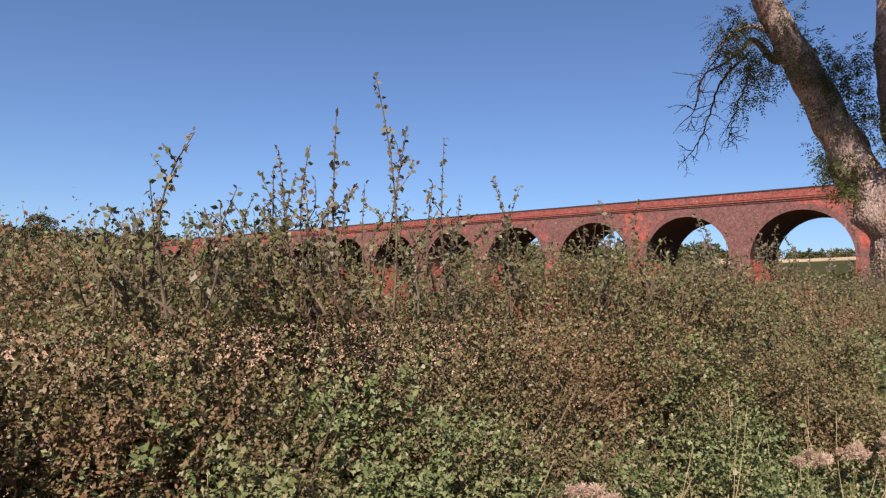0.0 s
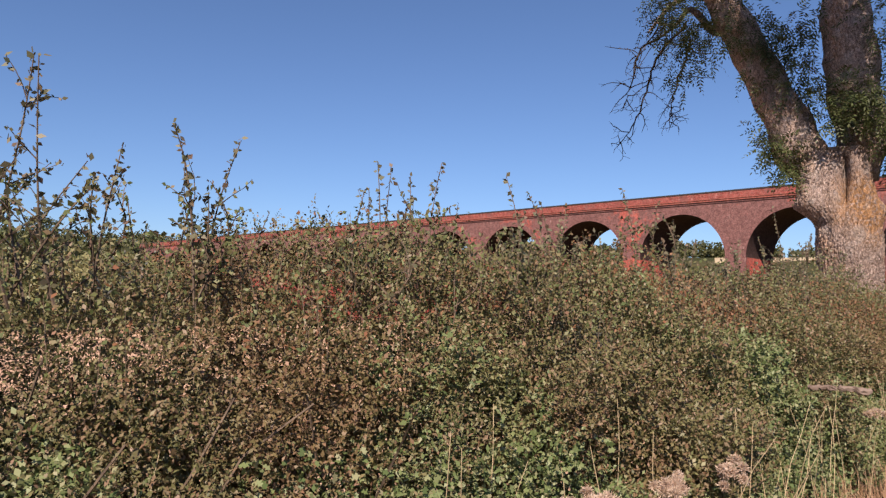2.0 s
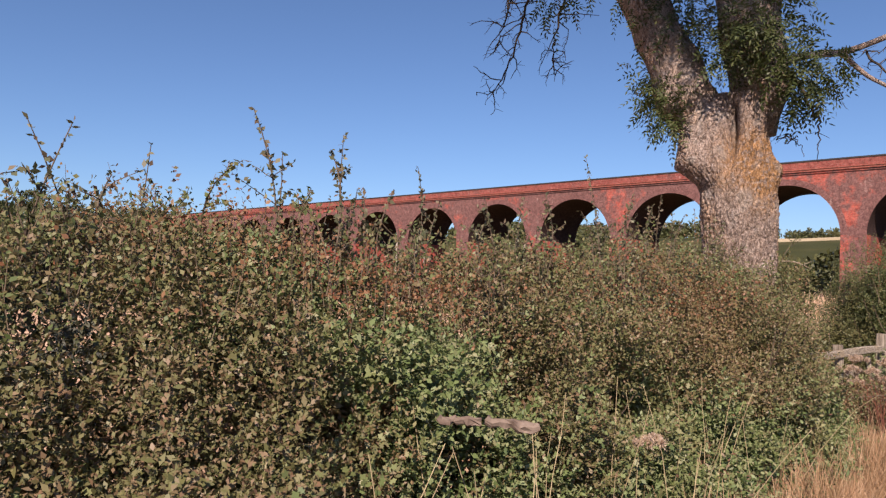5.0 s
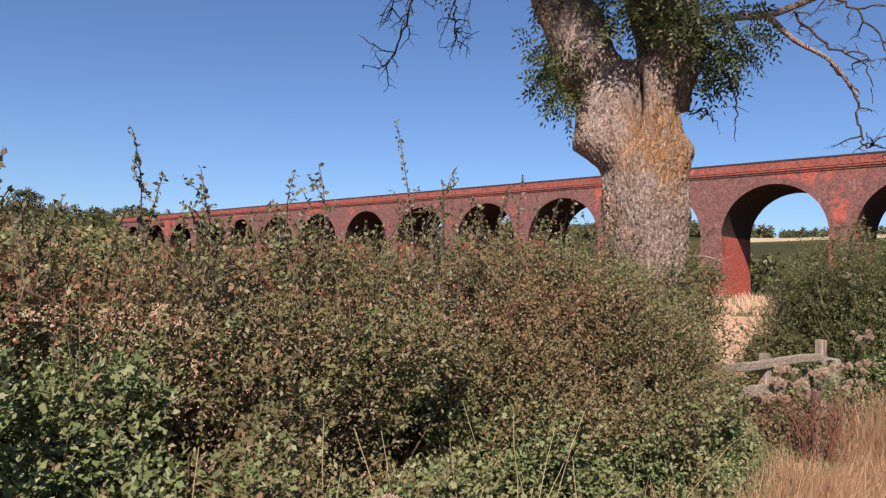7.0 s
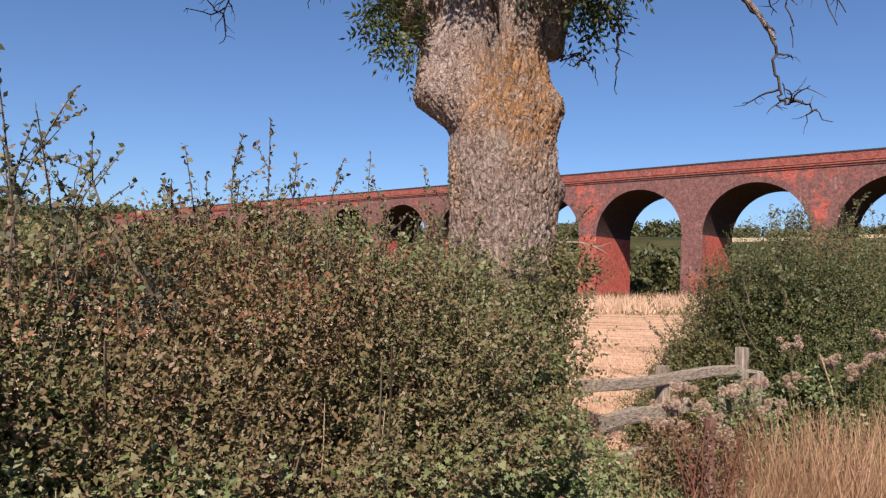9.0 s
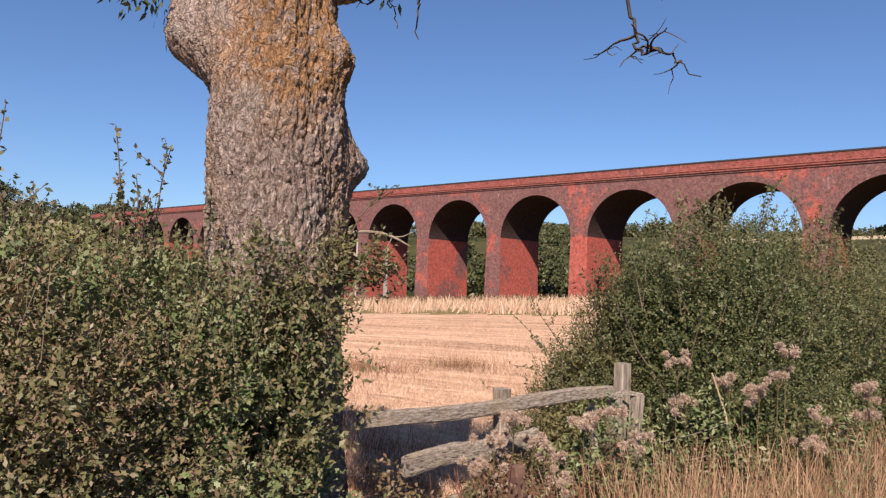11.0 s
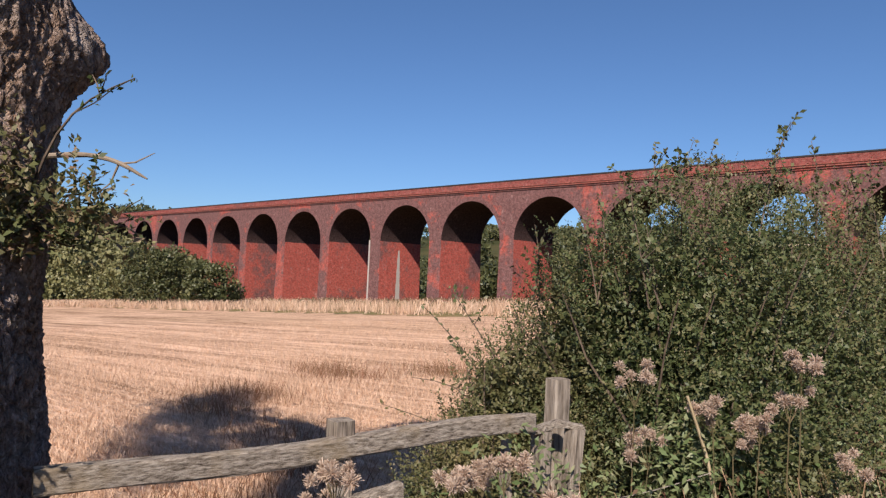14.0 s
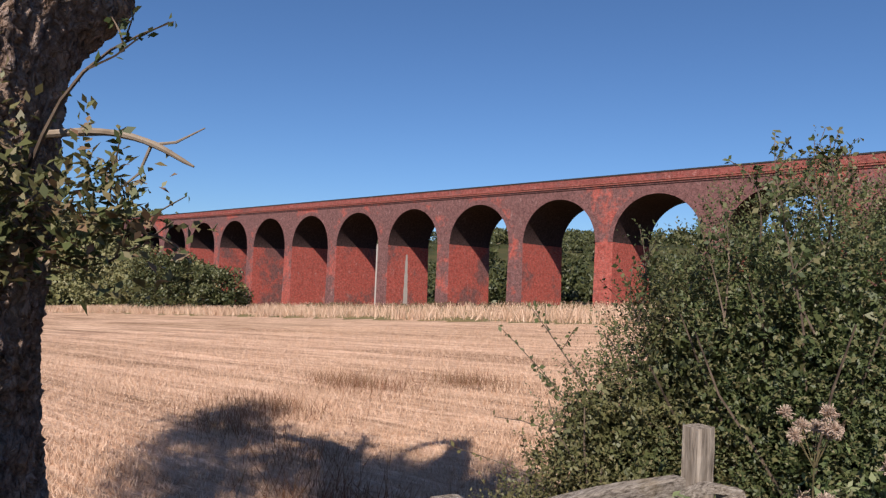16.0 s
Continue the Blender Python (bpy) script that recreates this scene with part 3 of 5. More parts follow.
for i in range(46):
    x = rng.uniform(-250, -118)
    y = 62 + (-118 - x) * 0.10 + rng.uniform(-4, 14)
    spots.append((x, y, rng.uniform(9, 16), rng.uniform(8, 12) + 8 * smooth(-140, -175, x)))
woods("field_edge_woods", rng, spots, 1600, 0.55, "olive green trees along the far corner of the stubble field", LEAF_OLIVE)
x, y = polar(520, -73)
far_bush("hill_tree", rng, x, y, 17, 19, 3000, 1.2, "tall dark tree on the far hill", "tree")
for x, y, w, h in ((-9.5, 104, 8, 10.5), (-6.0, 108, 9, 12), (1.5, 103, 8, 11)):
    far_bush("valley_tree", rng, x, y, w, h, 2600, 0.55, "leafy tree behind the viaduct's arches", "tree")


# ---- hedge along the lane ----
def hedge_front(y):
    return np.interp(y, [0, 3, 4.2, 5, 6.5, 8.6, 11, 12.3], [-0.5, -0.2, 0.10, 0.38, 0.50, 0.52, 0.72, 0.60]) + 0.05 * np.sin(y * 2.3 + 1)


def hedge_top(y):
    return 1.83 + 0.07 * np.sin(y * 1.3 + 0.5) + 0.05 * np.sin(y * 3.1)


def hedge_points(rng, n, y0, y1):
    """Points in the outer skin of the hedge, and the skin's way out."""
    y = rng.uniform(y0, y1, n)
    s = rng.uniform(0.10, 0.88, n)
    fx, tz = hedge_front(y), hedge_top(y)
    prof_s = np.array([0.0, 0.28, 0.48, 0.64, 0.82, 0.93, 1.0])
    prof_x = np.array([0.10, 0.02, -0.28, -0.72, -1.35, -1.75, -1.9])
    prof_z = np.array([0.06, 0.48, 0.76, 0.97, 1.0, 0.82, 0.45])
    x = fx + np.interp(s, prof_s, prof_x)
    z = 0.14 + (tz - 0.14) * np.interp(s, prof_s, prof_z)
    nx, nz = np.interp(s, [0, 0.4, 0.7, 1], [0.9, 0.8, 0.15, -0.9]), np.interp(s, [0, 0.4, 0.7, 1], [0.25, 0.55, 0.98, 0.4])
    out = unit(np.stack([nx, np.zeros(n), nz], axis=1))
    P = np.stack([x, y, z], axis=1)
    lump = 0.16 * vnoise(P, 3.1) + 0.13 * vnoise(P, 7.0, 3.0)
    depth = lump - rng.uniform(0, 1, n) ** 1.3 * 0.42
    hollow = np.zeros(n)
    for hy, hz, hr in ((8.55, 1.12, 0.20), (8.95, 1.10, 0.17), (5.55, 1.06, 0.16), (5.15, 1.0, 0.12), (4.75, 1.04, 0.13), (11.9, 1.2, 0.15), (7.3, 0.95, 0.14), (10.0, 0.9, 0.13)):
        hollow += np.exp(-(((y - hy) / hr) ** 2 + ((z - hz) / (hr * 0.7)) ** 2) * 1.2) * 0.60
    hollow += 0.5 * smooth(0.42, 0.75, vnoise(P, 4.6, 11.0) + 0.25 * vnoise(P, 11.0, 4.0)) * smooth(1.65, 1.2, z)
    fade = 1 - 0.5 * smooth(11.6, 12.5, y)
    P = P + out * (depth - hollow)[:, None]
    P[:, 0] = -0.3 + (P[:, 0] + 0.3) * fade
    return P, out, hollow


hedge = tagged(new("hedge"), "wild hawthorn and bramble hedge, green turning brown and red", "hedge")
P, out, hollow = hedge_points(rng, 43000, 0.0, 12.35)
keep = hollow < 0.34
P, out = P[keep], out[keep]
kind = vnoise(P, 1.25, 5.0) + 0.45 * vnoise(P, 4.2, 2.0) + (1.18 - P[:, 2]) * 1.05 + rng.normal(0, 0.15, len(P))
bramble = kind > 0.14
sloe = (vnoise(P, 2.2, 9.0) > 0.78) & ~bramble
near = np.where(P[:, 1] < 5.5, 0.85, 1.0)
grow = out * 0.55 + np.array([0.05, -0.1, 0.55])
for pick, material, size, wide, label in ((~bramble & ~sloe, LEAF_HEDGE, 0.027, 0.52, "small hawthorn leaves, green to brown"), (sloe, BERRY, 0.027, 0.52, "bluish blackthorn leaves"), (bramble, LEAF_BRAMBLE, 0.034, 0.58, "larger bright bramble leaves")):
    V = sprig_leaves(rng, P[pick], grow[pick], 10, 0.13, size * near[pick], wide)
    tagged(quads("bramble_leaves" if material is LEAF_BRAMBLE else "leaves", np.concatenate(V), material, hedge, label), kind="stuff")
P, out, hollow = hedge_points(rng, 130000, 0.0, 12.3)
P = P - out * rng.uniform(0.25, 0.6, len(P))[:, None]
deep, way, _ = hedge_points(rng, 16000, 0.0, 4.6)
P = np.concatenate([P, deep - way * rng.uniform(0.35, 0.8, len(deep))[:, None]])
P = P[P[:, 2] > 0.1]
tagged(quads("inner_leaves", leaf_quads(rng, P, 0.045, None, 0.65, 0.3), LEAF_HEDGE, hedge), kind="stuff")
# broad-leaved bramble sprays low on the lane side
low, way, dip = hedge_points(rng, 60000, 3.8, 12.2)
ok = (low[:, 2] < 1.12) & (low[:, 2] > 0.3) & (dip < 0.2) & (vnoise(low, 3.4, 6.0) > -0.05)
low, way = low[ok][:6500], way[ok][:6500]
tagged(quads("bramble_leaves", lobed_leaves(rng, low + way * 0.06, 0.036, way * 0.6 + np.array([0.1, -0.2, 0.5])), LEAF_BRAMBLE, hedge, "broad lobed green leaves"), kind="stuff")
pieces = []
for i in range(420):
    y = rng.uniform(-2.5, 11.8)
    p = wander(rng, (hedge_front(y) - rng.uniform(0.45, 1.4), y, 0.12), (rng.normal(-0.05, 0.2), rng.normal(0, 0.2), 1), rng.uniform(1.0, 1.6), 5, 0.18)
    pieces.append(tube(p, np.linspace(0.011, 0.004, len(p)), 4))
v, f = join(pieces)
tagged(link_mesh("woody_growth", v, f, TWIG, hedge), kind="stuff")


def leafy_shoot(rng, base, tip, parent, material, name="shoot", leaf=0.025, gap=0.023):
    """An upright young stem with small leaves along it and a few short side twigs."""
    base, tip = np.array(base, float), np.array(tip, float)
    bend = rng.normal(0, 0.05, 3)
    line = [base + (tip - base) * t + bend * math.sin(math.pi * t) for t in np.linspace(0, 1, 7)]
    pieces = [tube(line, np.linspace(0.0055, 0.0018, 7), 4)]
    length = np.linalg.norm(tip - base)
    L, D = [], []
    up = (tip - base) / length

    def along(pts, n, first):
        for t in np.linspace(first, 1, n):
            i = min(int(t * (len(pts) - 1)), len(pts) - 2)
            q = pts[i] + (pts[i + 1] - pts[i]) * (t * (len(pts) - 1) - i)
            for _ in range(2):
                L.append(q + rng.normal(0, 0.004, 3))
                D.append(rng.normal(0, 1, 3) * np.array([1, 1, 0.45]) + up * 0.35)

    along(line, int(length / gap), 0.15)
    for i in range(rng.integers(2, 6)):
        t = rng.uniform(0.15, 0.8)
        q = base + (tip - base) * t + bend * math.sin(math.pi * t)
        w = wander(rng, q, (rng.normal(), rng.normal(), 1.1), rng.uniform(0.10, 0.26) * (1.2 - t * 0.7), 3, 0.15)
        pieces.append(tube(w, np.linspace(0.003, 0.0013, 4), 3))
        along(w, int(rng.uniform(4, 8)), 0.3)
    v, f = join(pieces)
    stem = link_mesh(name, v, f, TWIG, parent)
    L, D = np.array(L), unit(np.array(D))
    shape = lobed_leaves(rng, L, leaf * 1.1, D * 1.2, 0.7) if leaf > 0.035 else leaf_quads(rng, L, leaf, D * 1.2, 0.62, 0.2, 0.7)
    quads("leaves", shape, material, stem)


n = 2600
yy = rng.uniform(0.2, 12.2, n)
xx = hedge_front(yy) - rng.uniform(0.25, 1.7, n)
base = np.stack([xx, yy, hedge_top(yy) * np.interp(hedge_front(yy) - xx, [0.25, 0.7, 1.7], [0.82, 0.99, 0.95]) - 0.05], axis=1)
lean = np.stack([rng.normal(0, 0.22, n), rng.normal(0, 0.22, n), np.ones(n)], axis=1)
tall = rng.uniform(0.08, 0.36, n) ** 1.0
SP, ST = [], []
for i in range(n):
    m_leaves = int(6 + tall[i] * 55)
    t = rng.uniform(0.05, 1, m_leaves)[:, None]
    SP.append(base[i] + lean[i] * tall[i] * t + rng.normal(0, 0.013, (m_leaves, 3)))
    e = base[i] + lean[i] * tall[i]
    w = np.array([0.0011, 0.0011, 0])
    ST.append([base[i] - w, base[i] + w, e + w * 0.5, e - w * 0.5])
SP = np.concatenate(SP)
rusty = vnoise(SP, 0.9, 3.0) + 0.5 * rng.normal(size=len(SP)) > 0.1
SV = leaf_quads(rng, SP, 0.022, np.array([0.2, -0.4, 0.5]), 0.6, 0.3, 0.8)
tagged(quads("top_growth", SV[~rusty], LEAF_SHOOT, hedge, "fine upright leafy sprigs"), kind="stuff")
tagged(quads("top_growth", SV[rusty], LEAF_RUST, hedge, "rust-brown drying sprigs"), kind="stuff")
tagged(quads("top_stem_growth", np.array(ST)[::2], TWIG, hedge), kind="stuff")

# tall young shoots above the hedge: where each tip stands
SHOOTS = [(-0.8, 1.92, 2.02), (-0.65, 2.05, 2.31), (-0.8, 2.31, 2.16), (-0.8, 2.62, 2.27), (-0.45, 2.70, 2.63), (-0.75, 2.74, 2.53), (-1.2, 2.75, 2.44), (-0.56, 3.22, 2.49), (-0.9, 3.30, 2.60), (-0.8, 3.60, 2.30),
          (-0.7, 3.75, 2.39), (-0.79, 4.10, 2.40), (-0.4, 4.48, 2.18), (-0.66, 4.78, 2.40), (-0.85, 4.89, 2.30), (-0.8, 5.0, 2.42), (-0.81, 5.15, 2.39), (-0.64, 5.22, 2.46), (-0.3, 5.35, 2.37), (-0.37, 5.63, 2.33),
          (-0.42, 5.83, 2.28), (-0.33, 5.95, 2.28), (-0.66, 6.38, 2.30), (-0.4, 6.72, 2.49), (-0.29, 7.07, 2.35), (-0.4, 7.23, 2.46), (-0.18, 7.38, 2.18), (-0.64, 7.99, 2.42), (-0.2, 8.10, 2.21), (-0.36, 8.68, 2.29),
          (-0.22, 8.72, 2.31), (-0.29, 9.29, 2.63), (-0.02, 9.49, 2.39), (-0.3, 9.74, 2.20), (-0.38, 10.08, 2.32), (-0.3, 10.32, 2.40), (-0.3, 10.46, 2.50), (-0.3, 10.92, 2.38), (-0.3, 11.10, 2.43), (-0.3, 11.52, 2.42), (-0.3, 11.77, 2.36)]
for x, y, z in SHOOTS:
    slant = rng.normal(0, 0.09)
    leafy_shoot(rng, (x + rng.normal(0, 0.05), y + slant, 1.66), (x, y, z), hedge, LEAF_YOUNG, "shoot", 0.028, 0.024)
    side = rng.choice([-1, 1])
    leafy_shoot(rng, (x + rng.normal(0, 0.05), y + 0.04 * side, 1.66), (x + rng.normal(0, 0.08), y + side * rng.uniform(0.08, 0.2), 1.72 + (z - 1.72) * rng.uniform(0.5, 0.85)), hedge, LEAF_YOUNG, "shoot", 0.028, 0.024)
    for j in range(4):
        yy = y + rng.normal(0, 0.16)
        leafy_shoot(rng, (x + rng.normal(-0.1, 0.15), yy, 1.68), (x + rng.normal(-0.1, 0.2), yy + rng.normal(0, 0.09), 1.75 + (z - 1.75) * rng.uniform(0.15, 0.7)), hedge, LEAF_SHOOT, "shoot", 0.026, 0.024)

# ---- old ash tree ----
TX, TY = -0.46, 12.45
tree = tagged(new("ash_tree"), "old pollard ash with burred, lichened trunk and dead hanging twigs", "tree")
tree_rng = np.random.default_rng(11)


def trunk_mesh():
    nz, na = 360, 360
    z = np.linspace(-0.75, 3.75, nz)[:, None] * np.ones((1, na))
    a = (np.arange(na) * 2 * math.pi / na)[None, :] * np.ones((nz, 1))
    r = np.interp(z, [-0.75, -0.2, 0.3, 0.9, 1.6, 2.0, 2.5, 2.85, 3.1, 3.4, 3.75], [0.62, 0.50, 0.41, 0.36, 0.345, 0.35, 0.358, 0.345, 0.30, 0.275, 0.25])

    def around(az, wa):
        d = (a - az + math.pi) % (2 * math.pi) - math.pi
        return np.exp(-(d / wa) ** 2)

    def swell(az, zc, amount, wa, wz):
        return amount * around(az, wa) * np.exp(-((z - zc) / wz) ** 2)

    burr = radians(-140)
    r = r + 0.30 * around(burr, 0.52) * smooth(2.74, 3.05, z) * (1 - 0.55 * smooth(3.3, 3.75, z))
    r = r + swell(burr - 0.3, 3.0, 0.05, 0.2, 0.06) + swell(burr + 0.35, 3.1, 0.04, 0.16, 0.08)
    r = r + swell(radians(30), 2.95, 0.085, 0.38, 0.13) + swell(radians(12), 3.02, 0.03, 0.2, 0.08) + swell(radians(42), 2.05, 0.022, 0.35, 0.40)
    r = r + swell(radians(68), 2.41, 0.13, 0.36, 0.13) - swell(radians(85), 1.6, 0.04, 0.5, 0.6) - swell(radians(66), 2.95, 0.06, 0.5, 0.3)
    r = r + swell(radians(-49), 1.2, 0.03, 0.5, 0.5) + swell(radians(-20), 2.2, 0.02, 0.3, 0.5)
    # the hollow between the two limbs, running down into a cleft
    r = r - swell(radians(-79), 3.38, 0.34, 0.25, 0.24) - swell(radians(-81), 3.10, 0.12, 0.11, 0.16) + swell(radians(-50), 3.4, 0.05, 0.2, 0.3) + swell(radians(-100), 3.2, 0.04, 0.14, 0.35)
    r = np.maximum(r, 0.05)
    x, y = np.cos(a), np.sin(a)
    Q = np.stack([x * 1.0, y * 1.0, z * 0.42], axis=-1)
    r = r + 0.022 * vnoise(Q, 3.0) + 0.012 * vnoise(Q * np.array([1, 1, 1.6]), 7.0, 2.0)
    Z = np.stack([x, y, z * 0.9], axis=-1)
    wavy = a * 34 + 4.6 * vnoise(Z, 2.2, 1.0) + 3.4 * vnoise(Z, 6.0, 4.0) + 1.7 * vnoise(Z, 15.0, 2.0)
    ridge = np.minimum(np.abs(np.sin(wavy * 0.5)) * 2.3, 1.0) ** 1.3
    wavy2 = a * 61 + 4.0 * vnoise(Z, 7.0, 8.0) + 2.8 * vnoise(Z, 16.0, 5.0)
    ridge2 = np.minimum(np.abs(np.sin(wavy2 * 0.5)) * 1.7, 1.0)
    crossc = np.minimum(np.abs(np.sin(z * 38 + 5.5 * vnoise(Z, 5.0, 7.0) + 4.0 * vnoise(Z, 13.0, 3.0) + a * 7)) * 1.8, 1.0)
    flake = vnoise(Z, 24.0, 6.0) * vnoise(Z, 17.0, 2.5)
    bare = around(radians(-92), 0.16) * np.exp(-((z - 2.92) / 0.32) ** 2)
    r = r + (0.017 * ridge * (0.4 + 0.6 * crossc) + 0.011 * ridge2 * crossc + 0.012 * flake - 0.014) * (1 - 0.85 * bare) + 0.0035 * tree_rng.normal(size=r.shape)
    cx = TX + 0.04 + 0.02 * np.sin(z * 1.3)
    cy = TY + 0.02 * np.cos(z * 1.1)
    V = np.stack([cx + r * x, cy + r * y, z], axis=-1).reshape(-1, 3)
    F = []
    for i in range(nz - 1):
        for k in range(na):
            q = (k + 1) % na
            F.append((i * na + k, i * na + q, (i + 1) * na + q, (i + 1) * na + k))
    F.append(tuple((nz - 1) * na + k for k in range(na)))
    return V, F


V, F = trunk_mesh()
link_mesh("trunk", V, F, BARK, tree, "deeply furrowed grey bark with orange lichen", True)


def limb(points, radii, name="limb", sides=40):
    """A thick branch with furrowed bark."""
    pts = spline(points, 12)
    rad = np.interp(np.linspace(0, 1, len(pts)), np.linspace(0, 1, len(radii)), radii)
    v, f = tube(pts, rad, sides)
    A = np.array([tuple(p) for p in v])
    C = np.repeat(np.array(pts), sides, axis=0)
    d = unit(A - C)
    ang = np.tile(np.arange(sides) * 2 * math.pi / sides, len(pts))
    ridge = np.abs(np.sin(ang * 9 + 2 * vnoise(A, 4.0)))
    A = A + d * (0.13 * np.repeat(rad, sides)[:, None] * (vnoise(A, 5.0)[:, None] + (ridge - 0.6)[:, None]))
    return link_mesh(name, A, f, BARK, tree, "", True)


limb([(-0.72, 12.40, 3.35), (-0.92, 12.31, 3.75), (-1.12, 12.24, 4.3), (-1.38, 12.12, 4.9), (-1.66, 11.95, 5.6), (-1.95, 11.6, 6.4), (-2.1, 10.9, 7.2), (-2.3, 10.0, 7.9), (-2.5, 9.2, 8.3)], [0.22, 0.30, 0.25, 0.23, 0.22, 0.17, 0.12, 0.08, 0.04])
limb([(-0.28, 12.66, 3.35), (-0.29, 12.62, 3.85), (-0.34, 12.50, 4.4), (-0.36, 12.48, 4.85), (-0.41, 12.47, 5.4), (-0.48, 12.55, 6.2), (-0.6, 12.7, 6.9)], [0.14, 0.27, 0.30, 0.32, 0.29, 0.22, 0.10])
limb([(-0.32, 12.55, 3.95), (-0.1, 12.7, 4.12), (0.12, 13.09, 4.26), (0.34, 13.38, 4.32), (0.68, 13.59, 4.47), (0.95, 13.72, 4.6)], [0.07, 0.05, 0.042, 0.036, 0.028, 0.014], "branch", 10)
limb([(0.30, 13.35, 4.31), (0.51, 13.48, 4.06), (0.78, 13.59, 3.84), (0.98, 13.66, 3.5)], [0.034, 0.026, 0.018, 0.012], "branch", 10)
limb([(-1.40, 12.22, 5.1), (-1.72, 12.05, 5.55), (-1.98, 12.10, 5.58), (-2.25, 11.93, 5.92), (-2.5, 11.98, 5.78), (-2.75, 11.88, 5.85)], [0.09, 0.07, 0.055, 0.04, 0.03, 0.018], "branch", 10)
limb([(-1.7, 12.2, 5.6), (-2.3, 12.5, 6.3), (-2.75, 12.4, 6.3), (-3.1, 12.3, 5.9)], [0.08, 0.05, 0.03, 0.015], "branch", 10)


def dead_spray(rng, points, parent, twigs=9, length=0.35, r=0.011, sag=0.08):
    """A dead branch end with crooked, hanging side twigs."""
    pts = spline(points, 6)
    pts = [p + rng.normal(0, 0.012, 3) for p in pts]
    pieces = [tube(pts, np.linspace(r, 0.003, len(pts)), 5)]
    for i in range(twigs):
        q = pts[int(rng.uniform(0.02, 0.98) * (len(pts) - 1))]
        w = wander(rng, q, (rng.normal(), rng.normal(), rng.normal(-0.3, 0.6)), length * rng.uniform(0.35, 1.1), 6, 0.30, sag)
        pieces.append(tube(w, np.linspace(0.009, 0.0032, len(w)), 4))
        for _ in range(3):
            u = wander(rng, w[rng.integers(2, 6)], (rng.normal(), rng.normal(), rng.normal(-0.1, 0.6)), rng.uniform(0.05, 0.16), 3, 0.3)
            pieces.append(tube(u, np.linspace(0.004, 0.0018, len(u)), 3))
    v, f = join(pieces)
    return link_mesh("dead_spray", v, f, DEAD_TWIG, parent, "bare hanging dead twigs")


dead_spray(tree_rng, [(-2.35, 11.95, 5.7), (-2.75, 11.88, 5.3), (-2.95, 11.9, 4.75), (-3.2, 11.9, 4.3), (-3.48, 11.93, 4.02)], tree, 20, 0.55, 0.024)
dead_spray(tree_rng, [(-2.35, 12.2, 5.6), (-2.6, 12.3, 5.1), (-2.75, 12.4, 4.75), (-2.98, 12.75, 4.42)], tree, 20, 0.5, 0.022)
dead_spray(tree_rng, [(-2.5, 12.0, 5.75), (-3.0, 11.9, 5.5), (-3.15, 11.88, 5.0), (-3.25, 11.87, 4.7)], tree, 20, 0.5, 0.022)
dead_spray(tree_rng, [(-2.75, 12.4, 6.3), (-3.05, 12.2, 5.7), (-3.3, 12.0, 5.2)], tree, 10, 0.5, 0.014)
dead_spray(tree_rng, [(0.78, 13.59, 3.84), (0.97, 13.66, 3.51), (1.0, 13.67, 3.19), (1.04, 13.69, 3.06), (1.12, 13.75, 3.06), (1.20, 13.80, 3.00), (1.29, 13.86, 2.91)], tree, 8, 0.24, 0.013, 0.0)
dead_spray(tree_rng, [(0.5, 13.52, 4.32), (0.73, 13.58, 4.01), (1.05, 13.65, 3.76), (1.08, 13.66, 3.43)], tree, 10, 0.32, 0.014)
dead_spray(tree_rng, [(0.68, 13.59, 4.47), (0.95, 13.66, 4.3), (1.2, 13.72, 3.9), (1.35, 13.75, 3.55)], tree, 10, 0.4, 0.014)
dead_spray(tree_rng, [(0.05, 12.72, 3.95), (0.17, 12.78, 3.63), (0.24, 12.8, 3.45), (0.23, 12.8, 3.25), (0.23, 12.8, 3.05)], tree, 1, 0.1, 0.016)
pv, pf = join([tube(spline([(-0.26, 12.59, 2.02), (-0.05, 12.75, 2.045), (0.05, 12.83, 2.028), (0.146, 12.895, 1.974)], 5), 0.8 * np.array([0.013, 0.012, 0.0135, 0.011, 0.0105, 0.012, 0.010, 0.0095, 0.011, 0.009, 0.0085, 0.0095, 0.008, 0.007, 0.006, 0.003]), 8),
               tube([(0.06, 12.84, 2.02), (0.11, 12.87, 2.025), (0.165, 12.905, 2.055)], [0.004, 0.003, 0.0015], 5),
               tube([(0.06, 12.84, 2.02), (0.03, 12.83, 1.96), (-0.01, 12.80, 1.92)], [0.004, 0.003, 0.002], 5)])
link_mesh("dead_branch", pv, pf, PALE_WOOD, tree, "pale barkless dead branch")
dead_spray(tree_rng, [(-0.12, 12.68, 3.3), (0.0, 12.74, 3.35), (0.07, 12.76, 3.22), (0.12, 12.78, 3.12)], tree, 4, 0.16, 0.006, 0.0)


